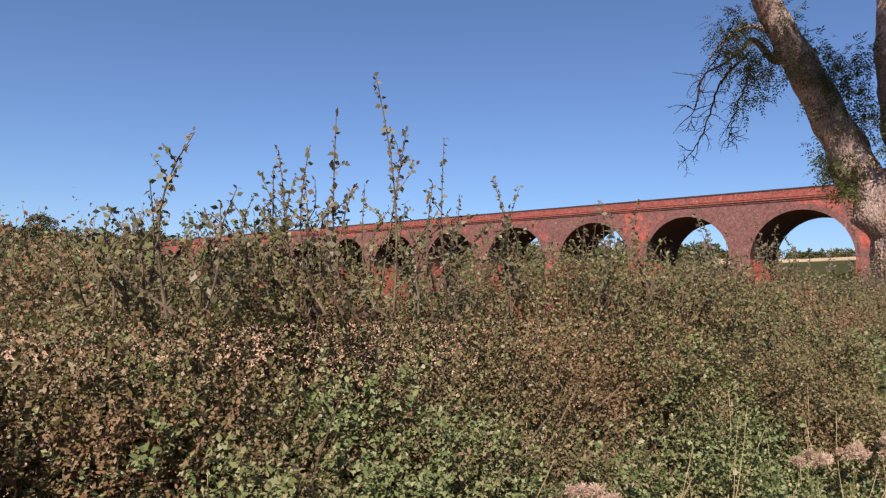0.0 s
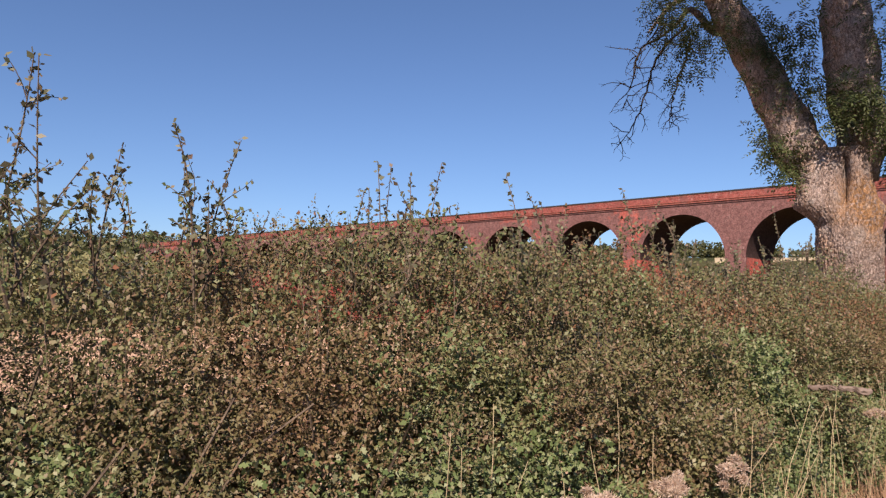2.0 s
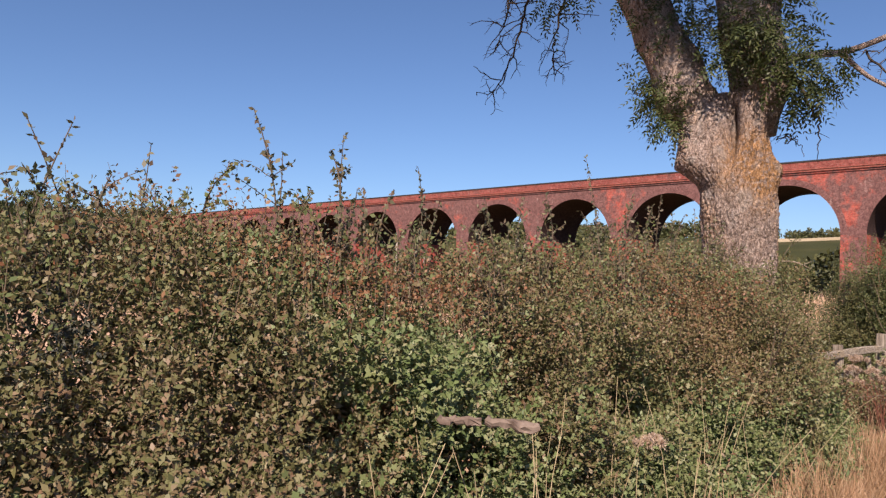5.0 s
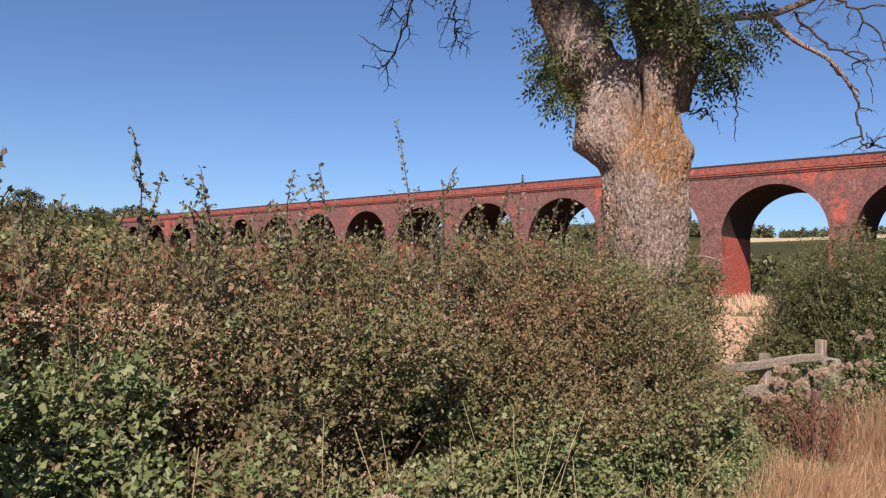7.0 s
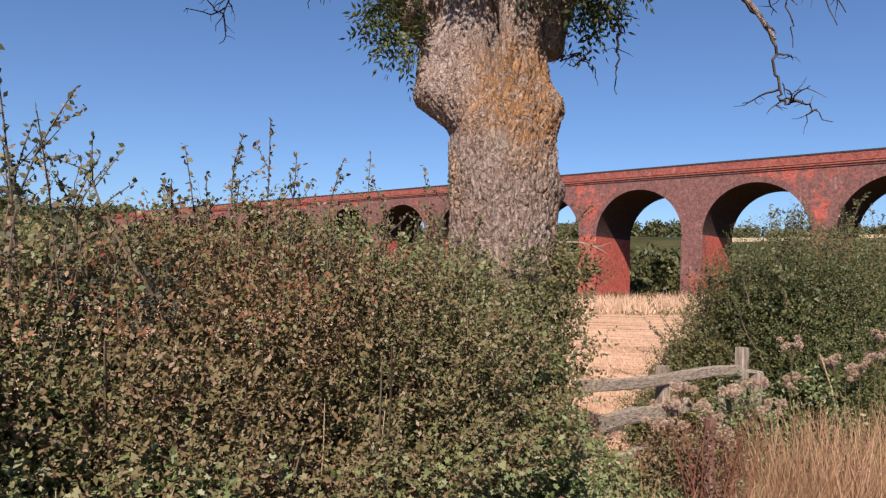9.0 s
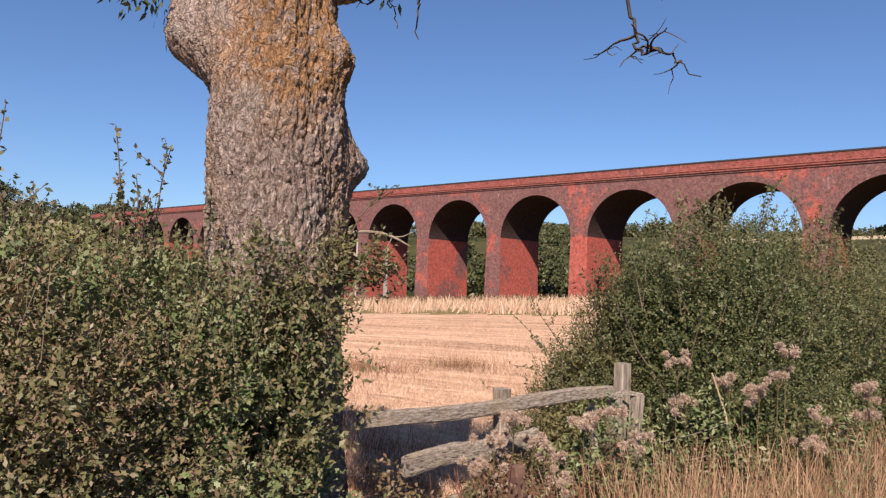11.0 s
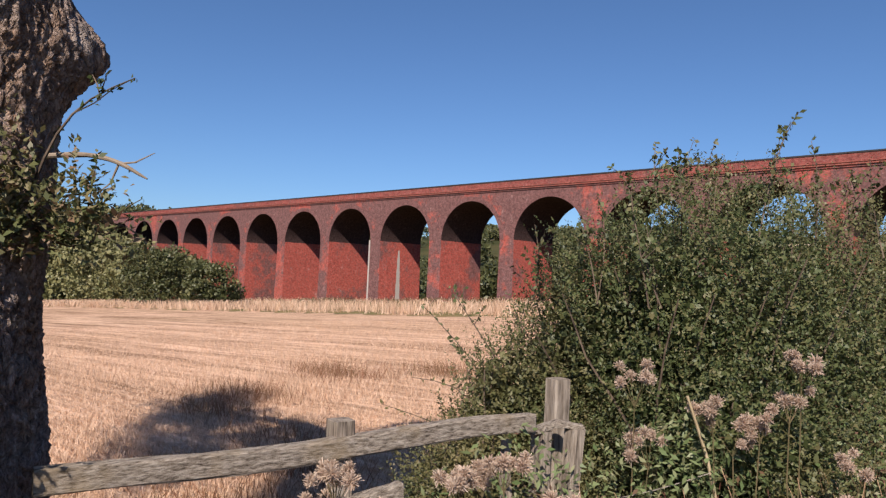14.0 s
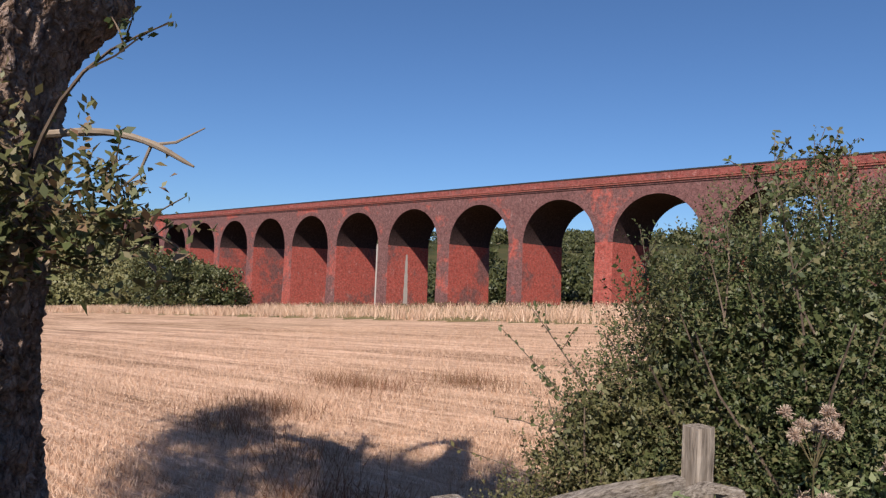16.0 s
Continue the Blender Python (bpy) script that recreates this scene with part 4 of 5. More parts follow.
def ash_leaves(rng, centres, count, spread, size, parent, label=""):
    """Drooping pinnate leaves: nine narrow leaflets along each stalk, hanging in bunches round the centres."""
    C = np.array(centres, float)[rng.integers(0, len(centres), count)]
    away = rng.normal(0, 1, (count, 3))
    base = C + away * spread
    d = unit(unit(away) + rng.normal(0, 0.45, (count, 3)) + np.array([0, 0, -0.55]))
    side = unit(np.cross(d, rng.normal(0, 1, (count, 3)) * 0.5 + np.array([0, 0, 1.0])))
    nrm = np.cross(side, d)
    out = []
    for k in range(9):
        t = (k // 2 + 1) / 5
        way = 0.0 if k == 8 else (1.0 if k % 2 else -1.0)
        q = base + d * (size * 2.9 * t) - np.array([0, 0, 1.0]) * (size * 0.9 * t * t)
        ld = unit(side * way + d * (0.55 if way else 1.0) + nrm * rng.normal(0, 0.25, (count, 1)) + np.array([0, 0, -0.25]))
        ls = unit(np.cross(ld, nrm))
        L = size * rng.uniform(0.8, 1.25, (count, 1))
        W = L * 0.17
        out.append(np.stack([q, q + ld * L * 0.4 + ls * W, q + ld * L, q + ld * L * 0.4 - ls * W], axis=1))
    return quads("leaves", np.concatenate(out), LEAF_ASH, parent, label)


# bunches round the fork, along the leaning limb, beside the burr and out over the hollow
ash_leaves(tree_rng, [(-0.42, 11.98, 4.12), (-0.12, 12.08, 4.22), (0.12, 12.2, 4.2), (0.06, 12.2, 4.0), (-0.28, 12.05, 4.08), (0.28, 12.35, 4.0), (0.26, 12.45, 3.82), (-0.5, 12.0, 4.38), (-0.2, 12.0, 4.42)], 437, 0.10, 0.06, tree, "green epicormic ash leaves")
ash_leaves(tree_rng, [(-0.99, 11.94, 3.75), (-1.03, 11.91, 3.55), (-0.95, 12.0, 3.45), (-1.2, 12.1, 3.95), (-1.25, 12.1, 3.8), (-1.1, 12.1, 3.6), (-1.3, 12.1, 4.1)], 228, 0.075, 0.06, tree)
ash_leaves(tree_rng, [(-0.02, 12.72, 3.78), (0.1, 12.76, 3.75), (0.18, 12.80, 3.82), (0.02, 12.74, 3.62), (0.25, 12.8, 3.9), (0.3, 12.9, 4.1)], 142, 0.075, 0.06, tree)
ash_leaves(tree_rng, [(-1.21, 12.1, 5.0), (-1.03, 12.17, 5.2), (-0.85, 12.24, 4.75), (-0.91, 12.2, 4.43), (-1.33, 12.0, 5.26), (-1.09, 12.1, 4.56), (-0.95, 12.1, 4.9), (-1.5, 11.9, 5.7), (-1.0, 12.2, 5.5)], 399, 0.12, 0.064, tree)
ash_leaves(tree_rng, [(-2.46, 11.5, 5.7), (-2.23, 11.6, 5.5), (-2.06, 11.7, 5.25), (-2.29, 11.55, 5.75), (-2.0, 11.75, 5.62), (-2.2, 11.65, 5.0), (-2.6, 11.6, 6.1), (-1.8, 11.7, 5.9), (-1.6, 11.7, 5.3), (-2.3, 11.7, 6.2), (-1.4, 11.85, 4.9), (-2.3, 11.5, 5.8), (-2.0, 11.7, 5.42), (-1.6, 11.8, 5.6), (-1.75, 11.7, 6.1), (-1.25, 11.95, 5.25)], 646, 0.12, 0.058, tree)
ash_leaves(tree_rng, [(0.0, 12.4, 4.6), (0.15, 12.5, 4.9), (-0.05, 12.3, 5.3), (0.25, 12.7, 5.3), (-0.6, 12.25, 5.4), (0.2, 12.5, 5.6)], 247, 0.13, 0.064, tree)
# unseen high crown over the lane, placed to shadow the field and shade the limbs
C = []
for i in range(46):
    u = i / 45
    C.append((-4.9 + 5.1 * u + tree_rng.normal(0, 0.22), 10.4 - 2.95 * u + tree_rng.normal(0, 0.25 + 0.25 * math.sin(math.pi * u)), 8.25 + tree_rng.normal(0, 0.2)))
for i in range(26):
    u = i / 25
    C.append((0.3 + 1.9 * u + tree_rng.normal(0, 0.3), 9.0 + 0.4 * u + tree_rng.normal(0, 0.35), 8.5 + tree_rng.normal(0, 0.35)))
ash_leaves(tree_rng, C, 3400, 0.17, 0.11, tree, "unseen crown of ash leaves, added to cast shade")
# out-of-view branches added to carry the shade-casting crown
limb([(-0.6, 12.7, 6.8), (-0.4, 11.6, 7.6), (0.1, 10.4, 8.2), (0.9, 9.5, 8.5), (1.9, 9.2, 8.6)], [0.10, 0.08, 0.06, 0.04, 0.02], "branch", 10)
limb([(-2.4, 9.6, 8.1), (-3.2, 9.8, 8.25), (-4.0, 10.1, 8.3), (-4.9, 10.4, 8.3)], [0.06, 0.05, 0.035, 0.015], "branch", 10)
limb([(-2.5, 9.2, 8.25), (-1.7, 8.7, 8.3), (-0.8, 8.1, 8.3), (0.1, 7.55, 8.25)], [0.06, 0.05, 0.03, 0.015], "branch", 10)

# leafy growth at the foot of the trunk
foot = tagged(new("trunk_shrub"), "leafy hawthorn growth hugging the foot of the trunk", "bush")
n = 4800
c = np.array([0.08, 0.03, 0.04]) + np.array([(-0.06, 12.0, 1.28), (-0.04, 12.0, 1.0), (0.08, 12.20, 1.50), (0.03, 12.22, 1.62), (0.12, 12.2, 1.3), (0.2, 12.0, 1.1), (0.15, 12.05, 0.7), (0.2, 11.95, 0.5), (0.0, 12.0, 1.66)])
Q = c[rng.integers(0, len(c), n)] + np.clip(rng.normal(0, 1, (n, 3)), -1.6, 1.6) * np.array([0.11, 0.10, 0.14])
tip = np.array([(-0.10, 12.55, 1.74), (-0.06, 12.66, 1.72), (-0.12, 12.5, 1.84), (-0.05, 12.72, 1.78)])
Q = np.concatenate([Q, np.array([0.08, 0.03, 0.06]) + tip[rng.integers(0, 4, 650)] + rng.normal(0, 0.06, (650, 3))])
Q = Q[::4]
VF = np.concatenate(sprig_leaves(rng, Q, unit(Q - np.array([-0.30, 12.42, 1.2])) + np.array([0.1, -0.2, 0.2]), 8, 0.11, 0.034, 0.5))
pick = rng.uniform(0, 1, len(VF)) < 0.6
quads("leaves", VF[pick], LEAF_BUSH, foot)
quads("leaves", VF[~pick], LEAF_HEDGE, foot)
pieces = []
for i in range(14):
    w = wander(rng, (0.08 + rng.normal(0, 0.06), 12.08 + rng.normal(0, 0.06), 0.14), (rng.normal(0, 0.1), rng.normal(0, 0.1), 1), 1.1, 5, 0.1)
    pieces.append(tube(w, np.linspace(0.012, 0.004, len(w)), 5))
v, f = join(pieces)
tagged(link_mesh("woody_growth", v, f, TWIG, foot), kind="stuff")
for a, b in (((-0.12, 12.66, 1.95), (0.02, 12.89, 2.31)), ((-0.07, 12.63, 1.81), (0.08, 12.93, 1.78)), ((-0.07, 12.63, 1.86), (0.10, 12.88, 1.86))):
    leafy_shoot(rng, a, b, foot, LEAF_ASH, "shoot", 0.022, 0.045)

# ---- hedge beyond the fence ----
bush = tagged(new("roadside_bush"), "dense dark green hawthorn bush growing behind the fence", "bush")


def bush_cloud(rng, n, blobs):
    B = np.array(blobs, float)
    w = (B[:, 3] * B[:, 4] + B[:, 3] * B[:, 5] + B[:, 4] * B[:, 5])
    w = w * np.where(B[:, 1] < 17.6, 1.7, 1.0)
    i = rng.choice(len(B), n, p=w / w.sum())
    d = unit(rng.normal(size=(n, 3)))
    r = 1 + 0.13 * vnoise(d + B[i, :3], 4.5) + 0.07 * vnoise(d + B[i, :3], 11.0, 2.0) - rng.uniform(0, 1, n) ** 1.3 * 0.42
    P = B[i, :3] + d * B[i, 3:6] * r[:, None]
    inside = np.zeros(n, bool)
    for j in range(len(B)):
        inside |= (i != j) & ((((P - B[j, :3]) / B[j, 3:6]) ** 2).sum(1) < 0.5)
    ok = ~inside & (P[:, 2] > ground_z(P[:, 0], P[:, 1]))
    return P[ok], d[ok]


BLOBS = [(0.13, 15.68, 1.21, 0.62, 0.55, 0.7), (0.73, 16.13, 1.31, 0.75, 0.75, 1.05), (0.18, 16.93, 1.36, 0.95, 0.9, 1.18), (0.98, 17.33, 1.16, 0.9, 1, 1.15), (0.38, 18.63, 1.26, 1, 1.2, 1.1), (1.38, 19.03, 1.06, 1, 1.4, 1.15), (0.68, 21.03, 1.16, 1.1, 1.6, 1.05), (1.58, 22.53, 1.06, 1.2, 1.8, 1.1), (0.88, 25.03, 0.96, 1.3, 2.2, 1.1), (-0.07, 15.38, 0.71, 0.45, 0.45, 0.45), (-0.26, 15.35, 0.91, 0.4, 0.42, 0.5), (0.83, 15.58, 0.81, 0.7, 0.55, 0.6), (-0.42, 15.15, 0.42, 0.5, 0.45, 0.42), (-0.05, 15.0, 0.5, 0.5, 0.35, 0.45), (0.02, 15.9, 1.38, 0.55, 0.55, 0.72), (0.5, 15.75, 1.35, 0.6, 0.5, 0.75)]
P, d = bush_cloud(rng, 42000, BLOBS)
Vb = np.concatenate(sprig_leaves(rng, P, d * 0.5 + np.array([0.05, -0.1, 0.7]), 10, 0.14, 0.0255, 0.5))
tagged(quads("leaves", Vb, LEAF_BUSH, bush, "small dark green leaves"), kind="stuff")
B = np.array(BLOBS)
i = rng.choice(len(B), 80000)
P = B[i, :3] + unit(rng.normal(size=(80000, 3))) * B[i, 3:6] * rng.uniform(0.3, 0.80, 80000)[:, None]
P = P[P[:, 2] > 0.1]
tagged(quads("inner_leaves", leaf_quads(rng, P, 0.045, None, 0.65, 0.3), LEAF_BUSH, bush), kind="stuff")
pieces = []
for i in range(160):
    b = BLOBS[rng.integers(len(BLOBS))]
    w = wander(rng, (b[0] + rng.normal(0, 0.12), b[1] + rng.normal(0, 0.12), 0.1), (rng.normal(0, 0.15), rng.normal(0, 0.15), 1), (b[2] + b[5]) * 0.8, 6, 0.10)
    pieces.append(tube(w, np.linspace(0.014, 0.004, len(w)), 4))
v, f = join(pieces)
tagged(link_mesh("woody_growth", v, f, TWIG, bush), kind="stuff")
for i in range(84):
    b = BLOBS[rng.integers(9)]
    x, y = b[0] + rng.uniform(-0.8, 0.8) * b[3], b[1] + rng.uniform(-0.8, 0.8) * b[4]
    z = b[2] + b[5] * 0.85
    leafy_shoot(rng, (x, y, z - 0.2), (x + rng.normal(0, 0.08), y + rng.normal(0, 0.08), z + rng.uniform(0.1, 0.5)), bush, LEAF_BUSH, "shoot", 0.032, 0.035)
for a, b in (((-0.3, 15.2, 1.0), (-0.75, 15.0, 1.55)), ((-0.3, 15.1, 0.75), (-0.85, 14.8, 0.95)), ((-0.2, 15.0, 0.7), (-0.55, 14.75, 1.15)), ((-0.35, 15.3, 1.2), (-0.7, 15.2, 1.65))):
    leafy_shoot(rng, a, b, bush, LEAF_BUSH, "bramble_shoot", 0.03, 0.05)


# ---- fence ----
fence = tagged(new("fence"), "weathered grey post and rail fence, broken and leaning", "fence")


def timber(name, a, b, w, h, material, seed, label="", taper=1.0):
    """A rough-hewn timber from a to b, with worn edges and uneven faces."""
    r = np.random.default_rng(seed)
    a, b = Vector(a), Vector(b)
    d = (b - a).normalized()
    up = Vector((0, 0, 1)) if abs(d.z) < 0.8 else Vector((0.25, 1, 0)).normalized()
    s = d.cross(up).normalized()
    u = s.cross(d)
    n, ring = 16, [(-1, -0.8), (-0.8, -1), (0.8, -1), (1, -0.8), (1, 0.8), (0.8, 1), (-0.8, 1), (-1, 0.8)]
    V, Fc = [], []
    for i in range(n + 1):
        t = i / n
        k = 1 + (taper - 1) * t
        c = a + (b - a) * t + s * (0.012 * math.sin(t * 5 + seed)) + u * (0.010 * math.sin(t * 7 + seed * 2))
        for x, y in ring:
            V.append(c + s * (x * w / 2 * k * (1 + r.normal(0, 0.04))) + u * (y * h / 2 * k * (1 + r.normal(0, 0.05))))
    for i in range(n):
        for k in range(8):
            q = (k + 1) % 8
            Fc.append((i * 8 + k, i * 8 + q, (i + 1) * 8 + q, (i + 1) * 8 + k))
    Fc.append(tuple(range(8))[::-1])
    Fc.append(tuple(n * 8 + k for k in range(8)))
    return link_mesh(name, V, Fc, material, fence, label)


timber("rail", (0.05, 12.66, 1.065), (0.457, 14.52, 1.093), 0.055, 0.078, WOOD, 1, "split grey top rail")
timber("rail", (0.42, 14.54, 1.062), (0.57, 14.74, 1.078), 0.06, 0.03, WOOD, 2, "short spliced rail end")
timber("rail", (0.10, 12.95, 0.80), (0.30, 13.88, 0.86), 0.05, 0.105, WOOD, 3, "cracked middle rail")
timber("rail", (0.13, 13.15, 0.53), (0.30, 13.76, 0.60), 0.05, 0.10, WOOD, 8, "fallen lower rail")
timber("post", (0.40, 14.79, -0.1), (0.40, 14.79, 1.26), 0.085, 0.095, POST_WOOD, 4)
timber("post", (0.44, 14.60, -0.1), (0.44, 14.62, 1.05), 0.095, 0.06, POST_WOOD, 5, "split post", 0.95)
timber("post", (0.54, 14.68, -0.1), (0.545, 14.71, 1.065), 0.085, 0.06, POST_WOOD, 6, "split post", 0.95)
timber("post", (0.215, 13.64, -0.2), (0.205, 13.64, 1.165), 0.085, 0.085, POST_WOOD, 7)
timber("brace", (0.40, 14.42, 0.35), (0.33, 14.52, 1.0), 0.07, 0.05, POST_WOOD, 9, "", 0.6)
for k, (a, b, sag) in enumerate((((0.56, 14.69, 0.73), (1.06, 14.98, 0.93), 0.02), ((0.56, 14.70, 0.60), (1.16, 15.03, 0.80), 0.03), ((0.84, 12.92, 0.78), (0.30, 13.1, 0.66), 0.01))):
    line = [np.array(a) + (np.array(b) - np.array(a)) * t - np.array([0, 0, sag * math.sin(math.pi * t)]) for t in np.linspace(0, 1, 9)]
    v, f = tube(line, [0.0022] * 9, 5)
    link_mesh("wire", v, f, DEAD_WIRE, fence, "loose rusty wire")
old_post = tagged(new("old_post"), "short reddish rotten post among dry weeds", "post")
keep_fence, fence = fence, old_post
timber("stump", (0.88, 12.98, 0.0), (0.86, 12.92, 0.96), 0.055, 0.06, twig_material("rotten_wood", (0.08, 0.042, 0.034), (0.19, 0.11, 0.085)), 10)
fence = keep_fence


# ---- weeds, seed heads and grasses ----
def seed_head(rng, x, y, z, size):
    """A stalk gone to seed, with tufts of pale fluff."""
    root = tagged(new("seed_head_plant"), "dry thistle stalk with pale fluffy seed heads", "plant", "seed heads by the fence")
    pieces = []
    base = np.array([x + rng.normal(0, 0.05), y + rng.normal(0, 0.05), 0.12])
    line = [base + (np.array([x, y, z - size]) - base) * t + rng.normal(0, 0.008, 3) for t in np.linspace(0, 1, 5)]
    pieces.append(tube(line, np.linspace(0.0042, 0.0024, 5), 5))
    v, f = join(pieces)
    link_mesh("stalk", v, f, STALK_WEED, root)
    n = int(rng.integers(6, 11))
    C = np.array([x, y, z]) + rng.normal(0, size * 0.62, (n, 3)) * np.array([1, 1, 0.5])
    twigs = []
    for c in C:
        k = 300
        u = unit(rng.normal(size=(k, 3)) + np.array([0, 0, 0.45]))
        L = rng.uniform(0.4, 1.0, (k, 1)) * rng.uniform(0.023, 0.038)
        w = unit(np.cross(u, rng.normal(size=(k, 3)))) * 0.0015
        a = c + rng.normal(0, 0.004, (k, 3))
        quads("fluff", np.stack([a - w * 0.4, a + w * 0.4, a + u * L + w, a + u * L - w], axis=1), FLUFF, root)
        twigs.append(tube([tuple(line[-1] - np.array([0, 0, 0.03])), tuple((line[-1] + c) / 2 + np.array([0, 0, -0.012])), tuple(c)], [0.0017, 0.0013, 0.001], 4))
    v, f = join(twigs)
    tagged(link_mesh("stalk_spray", v, f, STALK_WEED, root), kind="stuff")


HEADS = [(1.35, 15.17, 1.42), (1.31, 15.15, 1.26), (1.14, 15.06, 1.12), (0.81, 14.9, 1.02), (1.54, 15.26, 1.01), (1.82, 15.4, 1.04), (1.53, 15.23, 0.84), (1.79, 15.38, 1.2), (1.98, 15.48, 1.16), (2.12, 15.55, 1.31), (2.03, 15.51, 1.03), (0.46, 13.45, 1.04), (0.41, 13.34, 0.94), (0.53, 13.53, 0.92), (0.7, 13.78, 1.04), (0.8, 13.91, 1.08), (0.6, 13.63, 0.86), (0.44, 13.18, 0.82), (0.74, 13.48, 0.78), (0.88, 14.13, 0.92), (0.78, 14.82, 1.31), (1.23, 15.07, 1.16), (1.06, 14.98, 1.2), (0.62, 13.98, 1)]
HEDGE_FLUFF = [(0.24, 3.2, 1.05), (0.55, 4.75, 1.0), (0.62, 5.3, 0.98), (0.70, 5.75, 0.98), (0.68, 8.35, 0.98)]
for x, y, z in HEADS:
    seed_head(rng, x, y, z, rng.uniform(0.055, 0.095))
stick = wander(rng, (1.14, 15.1, 0.3), (-0.02, 0, 1), 0.98, 7, 0.06)
v, f = tube(stick, np.linspace(0.010, 0.006, 8), 6)
tagged(link_mesh("dead_stalk", v, f, STALK_PALE), "thick pale dead hogweed stalk", "plant")

# green and red weeds under the fence and before the bush
weeds = tagged(new("verge_weeds"), "tangle of green and reddish weeds along the fence", "weeds", kind="stuff")
n = 50000
y = rng.uniform(8.5, 19.0, n)
x0 = np.interp(y, [8.5, 12.0, 12.6, 13.6, 14.6, 15.4, 19], [0.45, 0.55, 0.26, 0.32, 0.52, 0.75, 1.2])
x1 = np.interp(y, [8.5, 12.0, 12.6, 13.6, 14.6, 15.4, 19], [0.95, 1.05, 1.0, 1.15, 1.45, 2.0, 2.5])
u = rng.uniform(0, 1, n)
x = x0 + (x1 - x0) * u
h = (0.95 - 0.55 * u + 0.10 * np.sin(x * 7 + y * 3)) * np.interp(y, [8.5, 12.3, 12.7, 13.6, 14.0, 15, 19], [0.7, 0.65, 0.52, 0.62, 0.9, 1.08, 1.2])
P = np.stack([x, y, 0.15 + h * rng.uniform(0.05, 1, n) ** 0.7], axis=1)
P[:, 2] += 0.12 * vnoise(P, 5.0, 3.0) * (u < 0.7)
red = vnoise(P, 2.6, 1.0) + 0.3 * rng.normal(size=n) > 0.42
tagged(quads("leaves", leaf_quads(rng, P[~red], 0.042, np.array([0.3, -0.2, 0.6]), 0.4, 0.2), LEAF_BRAMBLE, weeds), kind="stuff")
tagged(quads("leaves", leaf_quads(rng, P[red], 0.032, np.array([0.3, -0.2, 0.6]), 0.4, 0.2), LEAF_RED, weeds, "reddish dry dock leaves"), kind="stuff")
pieces = []
for i in range(150):
    yy = rng.uniform(12.9, 17.5)
    xx = np.interp(yy, [12.6, 13.6, 14.6, 15.4, 19], [0.7, 0.8, 1.1, 1.5, 2.0]) + rng.normal(0, 0.3)
    w = wander(rng, (xx, yy, 0.12), (rng.normal(0, 0.2), rng.normal(0, 0.2), 1), rng.uniform(0.4, 0.85), 5, 0.14)
    pieces.append(tube(w, np.linspace(0.0035, 0.0015, len(w)), 4))
for i in range(40):
    w = wander(rng, (0.86 + rng.normal(0, 0.07), 12.95 + rng.normal(0, 0.09), 0.12), (rng.normal(0, 0.12), rng.normal(0, 0.12), 1), rng.uniform(0.55, 0.9), 5, 0.06)
    pieces.append(tube(w, np.linspace(0.006, 0.002, len(w)), 4))
v, f = join(pieces)
tagged(link_mesh("stalks", v, f, STALK_RED, weeds), kind="stuff")
n = 1500
P = np.stack([0.86 + rng.normal(0, 0.10, n), 12.95 + rng.normal(0, 0.12, n), 0.2 + rng.uniform(0, 0.72, n)], axis=1)
tagged(quads("dock_seed", leaf_quads(rng, P, 0.022, np.array([0.3, -0.3, 0.3]), 0.6, 0.3), LEAF_RED, weeds, "rusty dock seed"), kind="stuff")

grass = tagged(new("verge_grass"), "long straw-coloured dry grass on the lane verge", "grass", kind="stuff")
n = 60000
y = rng.uniform(4.0, 22, n)
e = rng.exponential(0.45, n)
edge = np.where(y < 12.4, hedge_front(y) + 0.22, np.interp(y, [12.4, 14, 16, 22], [0.75, 0.95, 1.6, 2.2]))
x = edge + e
P = np.stack([x, y, ground_z(x, y)], axis=1)
bv = blade_quads(rng, P, np.where(y < 13, 0.28, 0.33) * (1 + 0.35 * vnoise(P, 3.0, 5.0)), 0.005, 0.46)
tagged(quads("blades", bv, GRASS_DRY, grass), kind="stuff")
n = 6500
y = rng.uniform(13.4, 18.5, n)
x = np.interp(y, [13.2, 14.4, 15.4, 18.5], [0.75, 1.15, 1.6, 2.1]) + rng.exponential(0.6, n)
tagged(quads("tall_blades", blade_quads(rng, np.stack([x, y, ground_z(x, y)], axis=1), 0.62, 0.006, 0.25), GRASS_DRY, grass), kind="stuff")

n = 3600
y = rng.uniform(6.6, 12.2, n)
x = hedge_front(y) + 0.20 + rng.exponential(0.16, n)
P = np.stack([x, y, ground_z(x, y)], axis=1)
P = P[vnoise(P, 1.6, 4.0) + 0.3 * rng.normal(size=n) > -0.1]
tagged(quads("tall_blades", blade_quads(rng, P, 0.45, 0.005, 0.30), GRASS_DRY, grass), kind="stuff")

stalks = tagged(new("tall_stalks"), "tall pale dead grass stalks leaning from the hedge", "grass", kind="stuff")
pieces = []
for i in range(95):
    yy = rng.uniform(1.5, 10.5)
    w = wander(rng, (hedge_front(yy) + rng.uniform(-0.1, 0.25), yy, 0.2), (rng.normal(0.1, 0.2), rng.normal(0, 0.25), 1), rng.uniform(0.6, 1.15), 6, 0.08)
    pieces.append(tube(w, np.linspace(0.0032, 0.0015, len(w)), 4))
v, f = join(pieces)
tagged(link_mesh("stalks", v, f, STALK_PALE, stalks), kind="stuff")

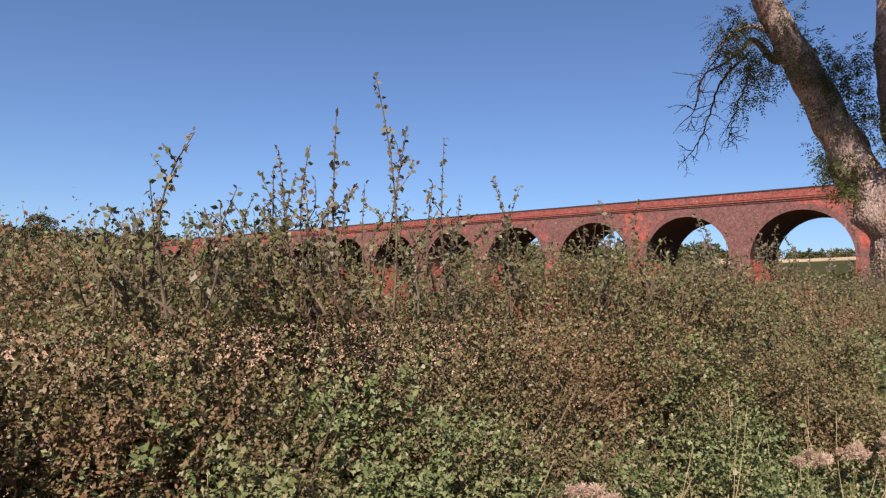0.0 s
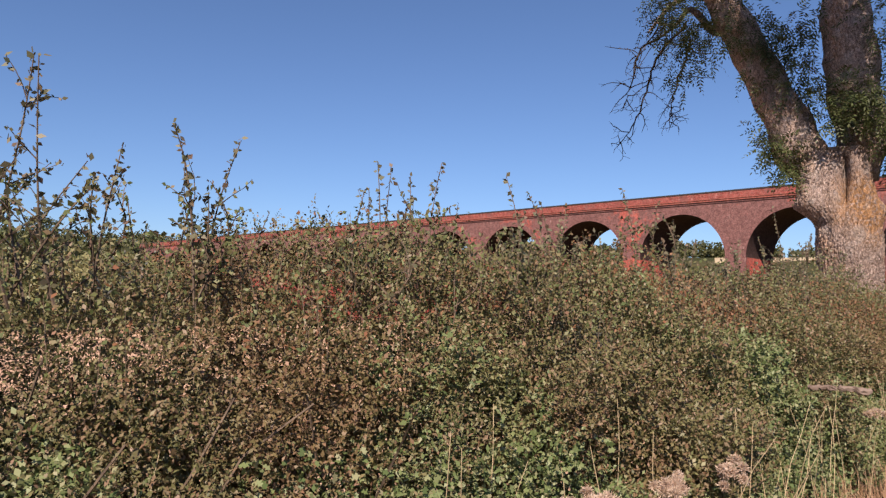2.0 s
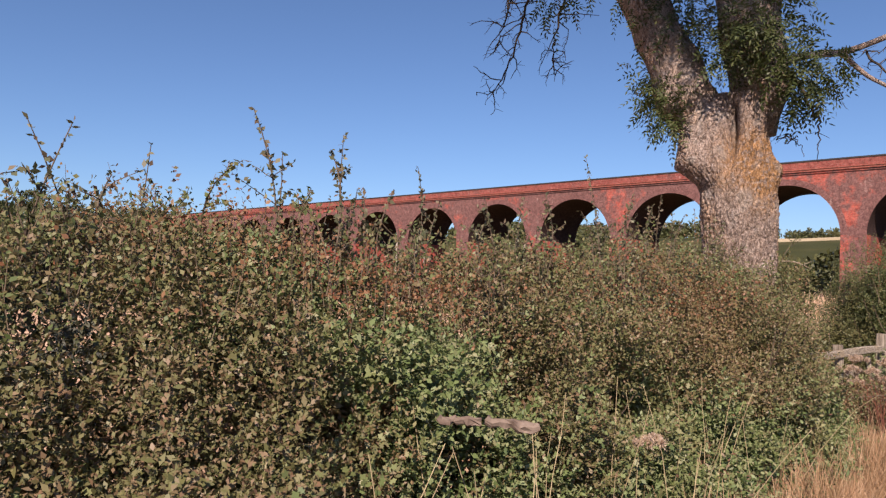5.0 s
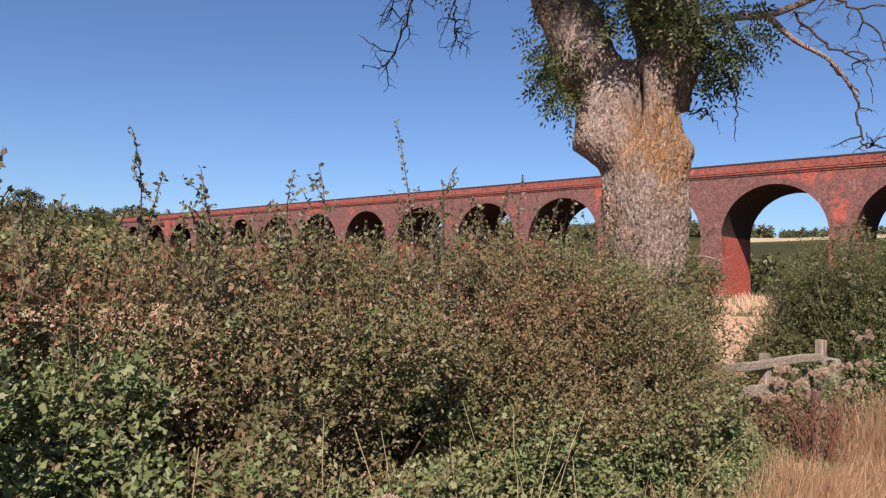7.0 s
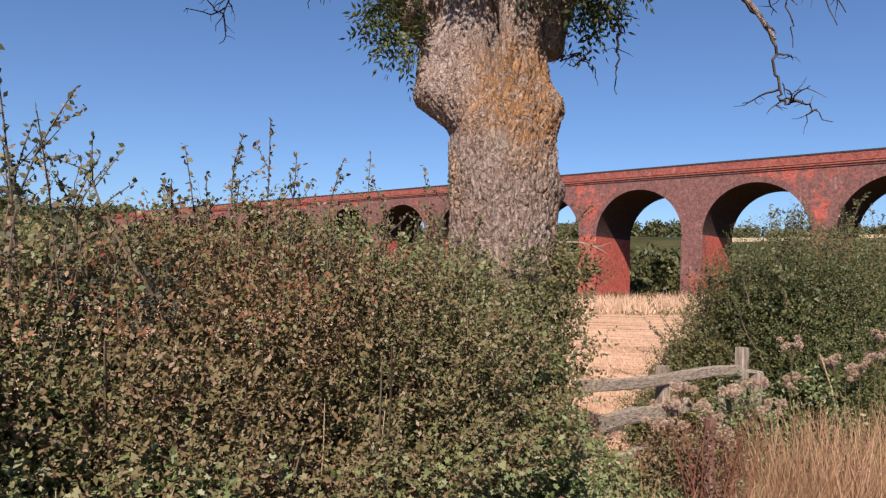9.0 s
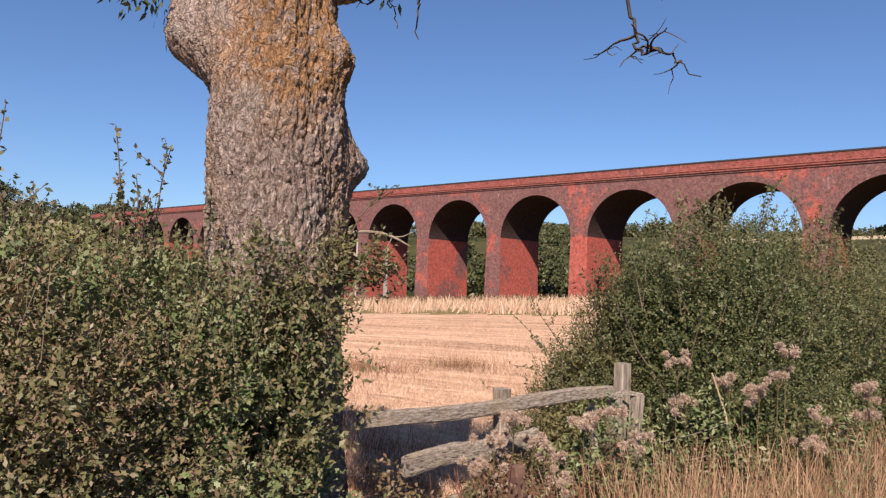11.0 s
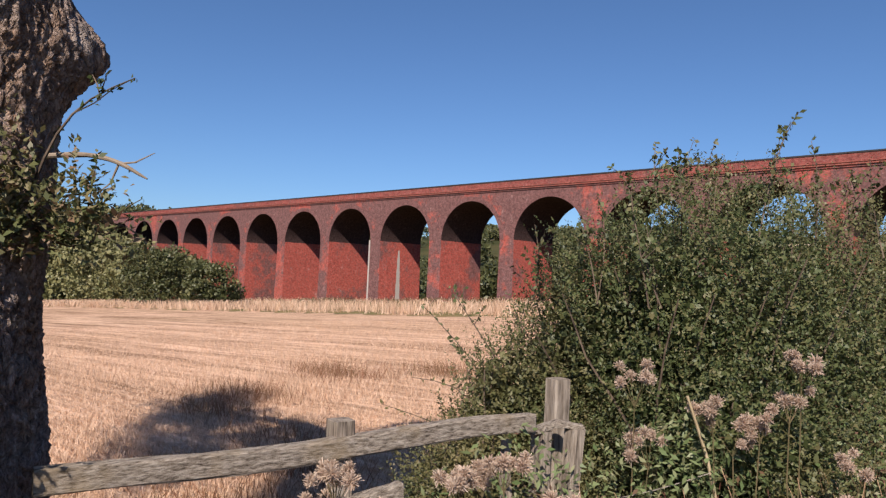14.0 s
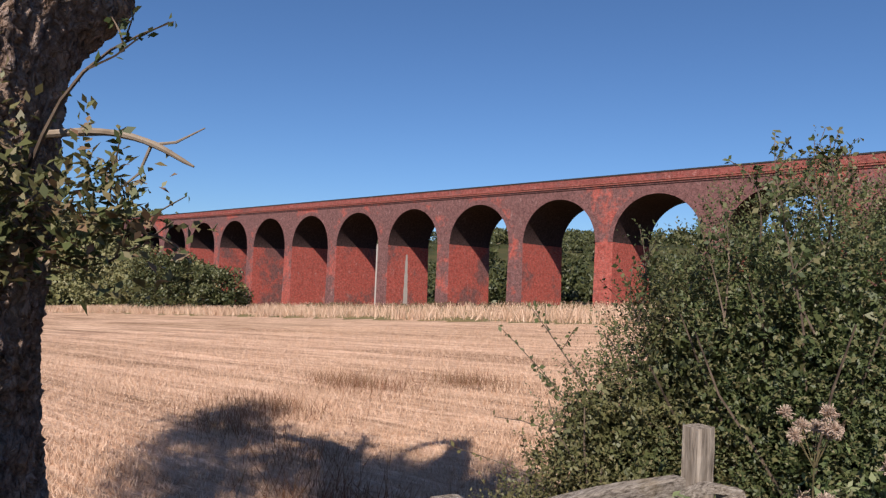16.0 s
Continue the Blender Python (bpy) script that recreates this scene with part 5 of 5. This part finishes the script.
# standing stubble and tufts in the field
stub = tagged(new("stubble"), "cut golden straw stubble standing in rows", "stubble", kind="stuff")
n = 190000
r = rng.uniform(0, 1, n) ** 1.7 * 42 + 3
a = np.radians(rng.uniform(-80, -12, n))
x, y = -0.5 + r * np.sin(a), 11.5 + r * np.cos(a)
y = np.round(y / 0.24) * 0.24 + rng.normal(0, 0.035, n)
ok = (x < -1.5) & (y < 50)
x, y, r = x[ok], y[ok], r[ok]
P = np.stack([x, y, ground_z(x, y)], axis=1)
bv = blade_quads(rng, P, np.where(vnoise(P, 0.55, 2.0) > 0.35, 0.10, 0.065), 0.012, 0.45)
tagged(quads("straws", bv, STRAW, stub), kind="stuff")
tuft = tagged(new("margin_tufts"), "tall bleached grass below the viaduct", "grass", kind="stuff")
n = 60000
x, y = rng.uniform(-150, -5, n), 50.6 + rng.exponential(9, n)
ok = y < 88.5
x, y = x[ok], y[ok]
P = np.stack([x, y, ground_z(x, y)], axis=1)
clumpy = vnoise(P, 0.35) + 0.5 * vnoise(P, 1.1, 2.0) + 0.5 * rng.normal(size=len(x)) > 0.15
P = P[clumpy]
tagged(quads("blades", blade_quads(rng, P, 0.85, 0.06, 0.35), STRAW, tuft), kind="stuff")

field_tufts = tagged(new("field_tufts"), "brownish tufts of taller dry grass in stubble", "grass", kind="stuff")
FT = []
for tx, ty, w, n in ((-10.6, 22.4, 0.8, 500), (-9.3, 24.3, 0.7, 450), (-9.6, 19.3, 0.9, 600), (-8.6, 18.0, 0.6, 300), (-12.0, 22.6, 0.5, 200), (-6.0, 17.6, 0.5, 200), (-4.2, 16.6, 0.6, 300), (-3.0, 15.2, 0.7, 500), (-2.4, 14.0, 0.6, 500)):
    x, y = tx + rng.normal(0, w, n), ty + rng.normal(0, w * 0.5, n)
    FT.append(blade_quads(rng, np.stack([x, y, ground_z(x, y)], axis=1), 0.30, 0.009, 0.35))
tagged(quads("blades", np.concatenate(FT), LEAF_RUST, field_tufts), kind="stuff")
for hx, hy, hz in HEDGE_FLUFF:
    seed_head(rng, hx, hy, hz, 0.055)
fallen = tagged(new("fallen_rail"), "broken pinkish-grey rotten rail lying in the hedge", "timber")
for a, b, r in (((0.72, 6.79, 1.285), (0.83, 6.88, 1.282), 0.013), ((0.84, 6.90, 1.288), (0.97, 7.02, 1.265), 0.017)):
    line = [np.array(a) + (np.array(b) - np.array(a)) * t + rng.normal(0, 0.003, 3) for t in np.linspace(0, 1, 9)]
    v, f = tube(line, r * rng.uniform(0.7, 1.15, 9), 9)
    v = [p + Vector(rng.normal(0, 0.003, 3)) for p in v]
    link_mesh("rail_piece", v, f, ROTTEN, fallen)

pier_weeds = tagged(new("pier_weeds"), "brown and green weeds at the piers' feet", "weeds", kind="stuff")
n = 260
cx, cy = rng.uniform(-150, -30, n), 88.6 - rng.exponential(4.0, n)
C = np.stack([cx, cy, ground_z(cx, cy) + 0.25], axis=1)
P, d = clump_cloud(rng, C, rng.uniform(0.35, 1.1, n), 60, 0.7)
half = rng.uniform(0, 1, len(P)) < 0.5
W = leaf_quads(rng, P, 0.22, d * 0.5 + np.array([0, -0.2, 0.4]), 0.5, 0.3)
tagged(quads("leaves", W[half], LEAF_RUST, pier_weeds), kind="stuff")
tagged(quads("leaves", W[~half], LEAF_FAR, pier_weeds), kind="stuff")

n = 15000
y = rng.uniform(12.75, 14.6, n)
x = np.interp(y, [12.7, 14.6], [-0.05, 0.25]) + rng.uniform(0, 0.65, n)
z = 0.15 + rng.uniform(0, 1, n) ** 0.8 * (0.56 + 0.14 * np.sin(x * 9 + y * 5))
P = np.stack([x, y, z], axis=1)
red = vnoise(P, 3.4, 6.0) + 0.35 * rng.normal(size=n) > 0.25
W = leaf_quads(rng, P, 0.035, np.array([0.4, -0.4, 0.5]), 0.45, 0.3)
tagged(quads("low_leaves", W[~red], LEAF_HEDGE, weeds), kind="stuff")
tagged(quads("low_leaves", W[red], LEAF_RED, weeds, "reddish dry dock leaves"), kind="stuff")
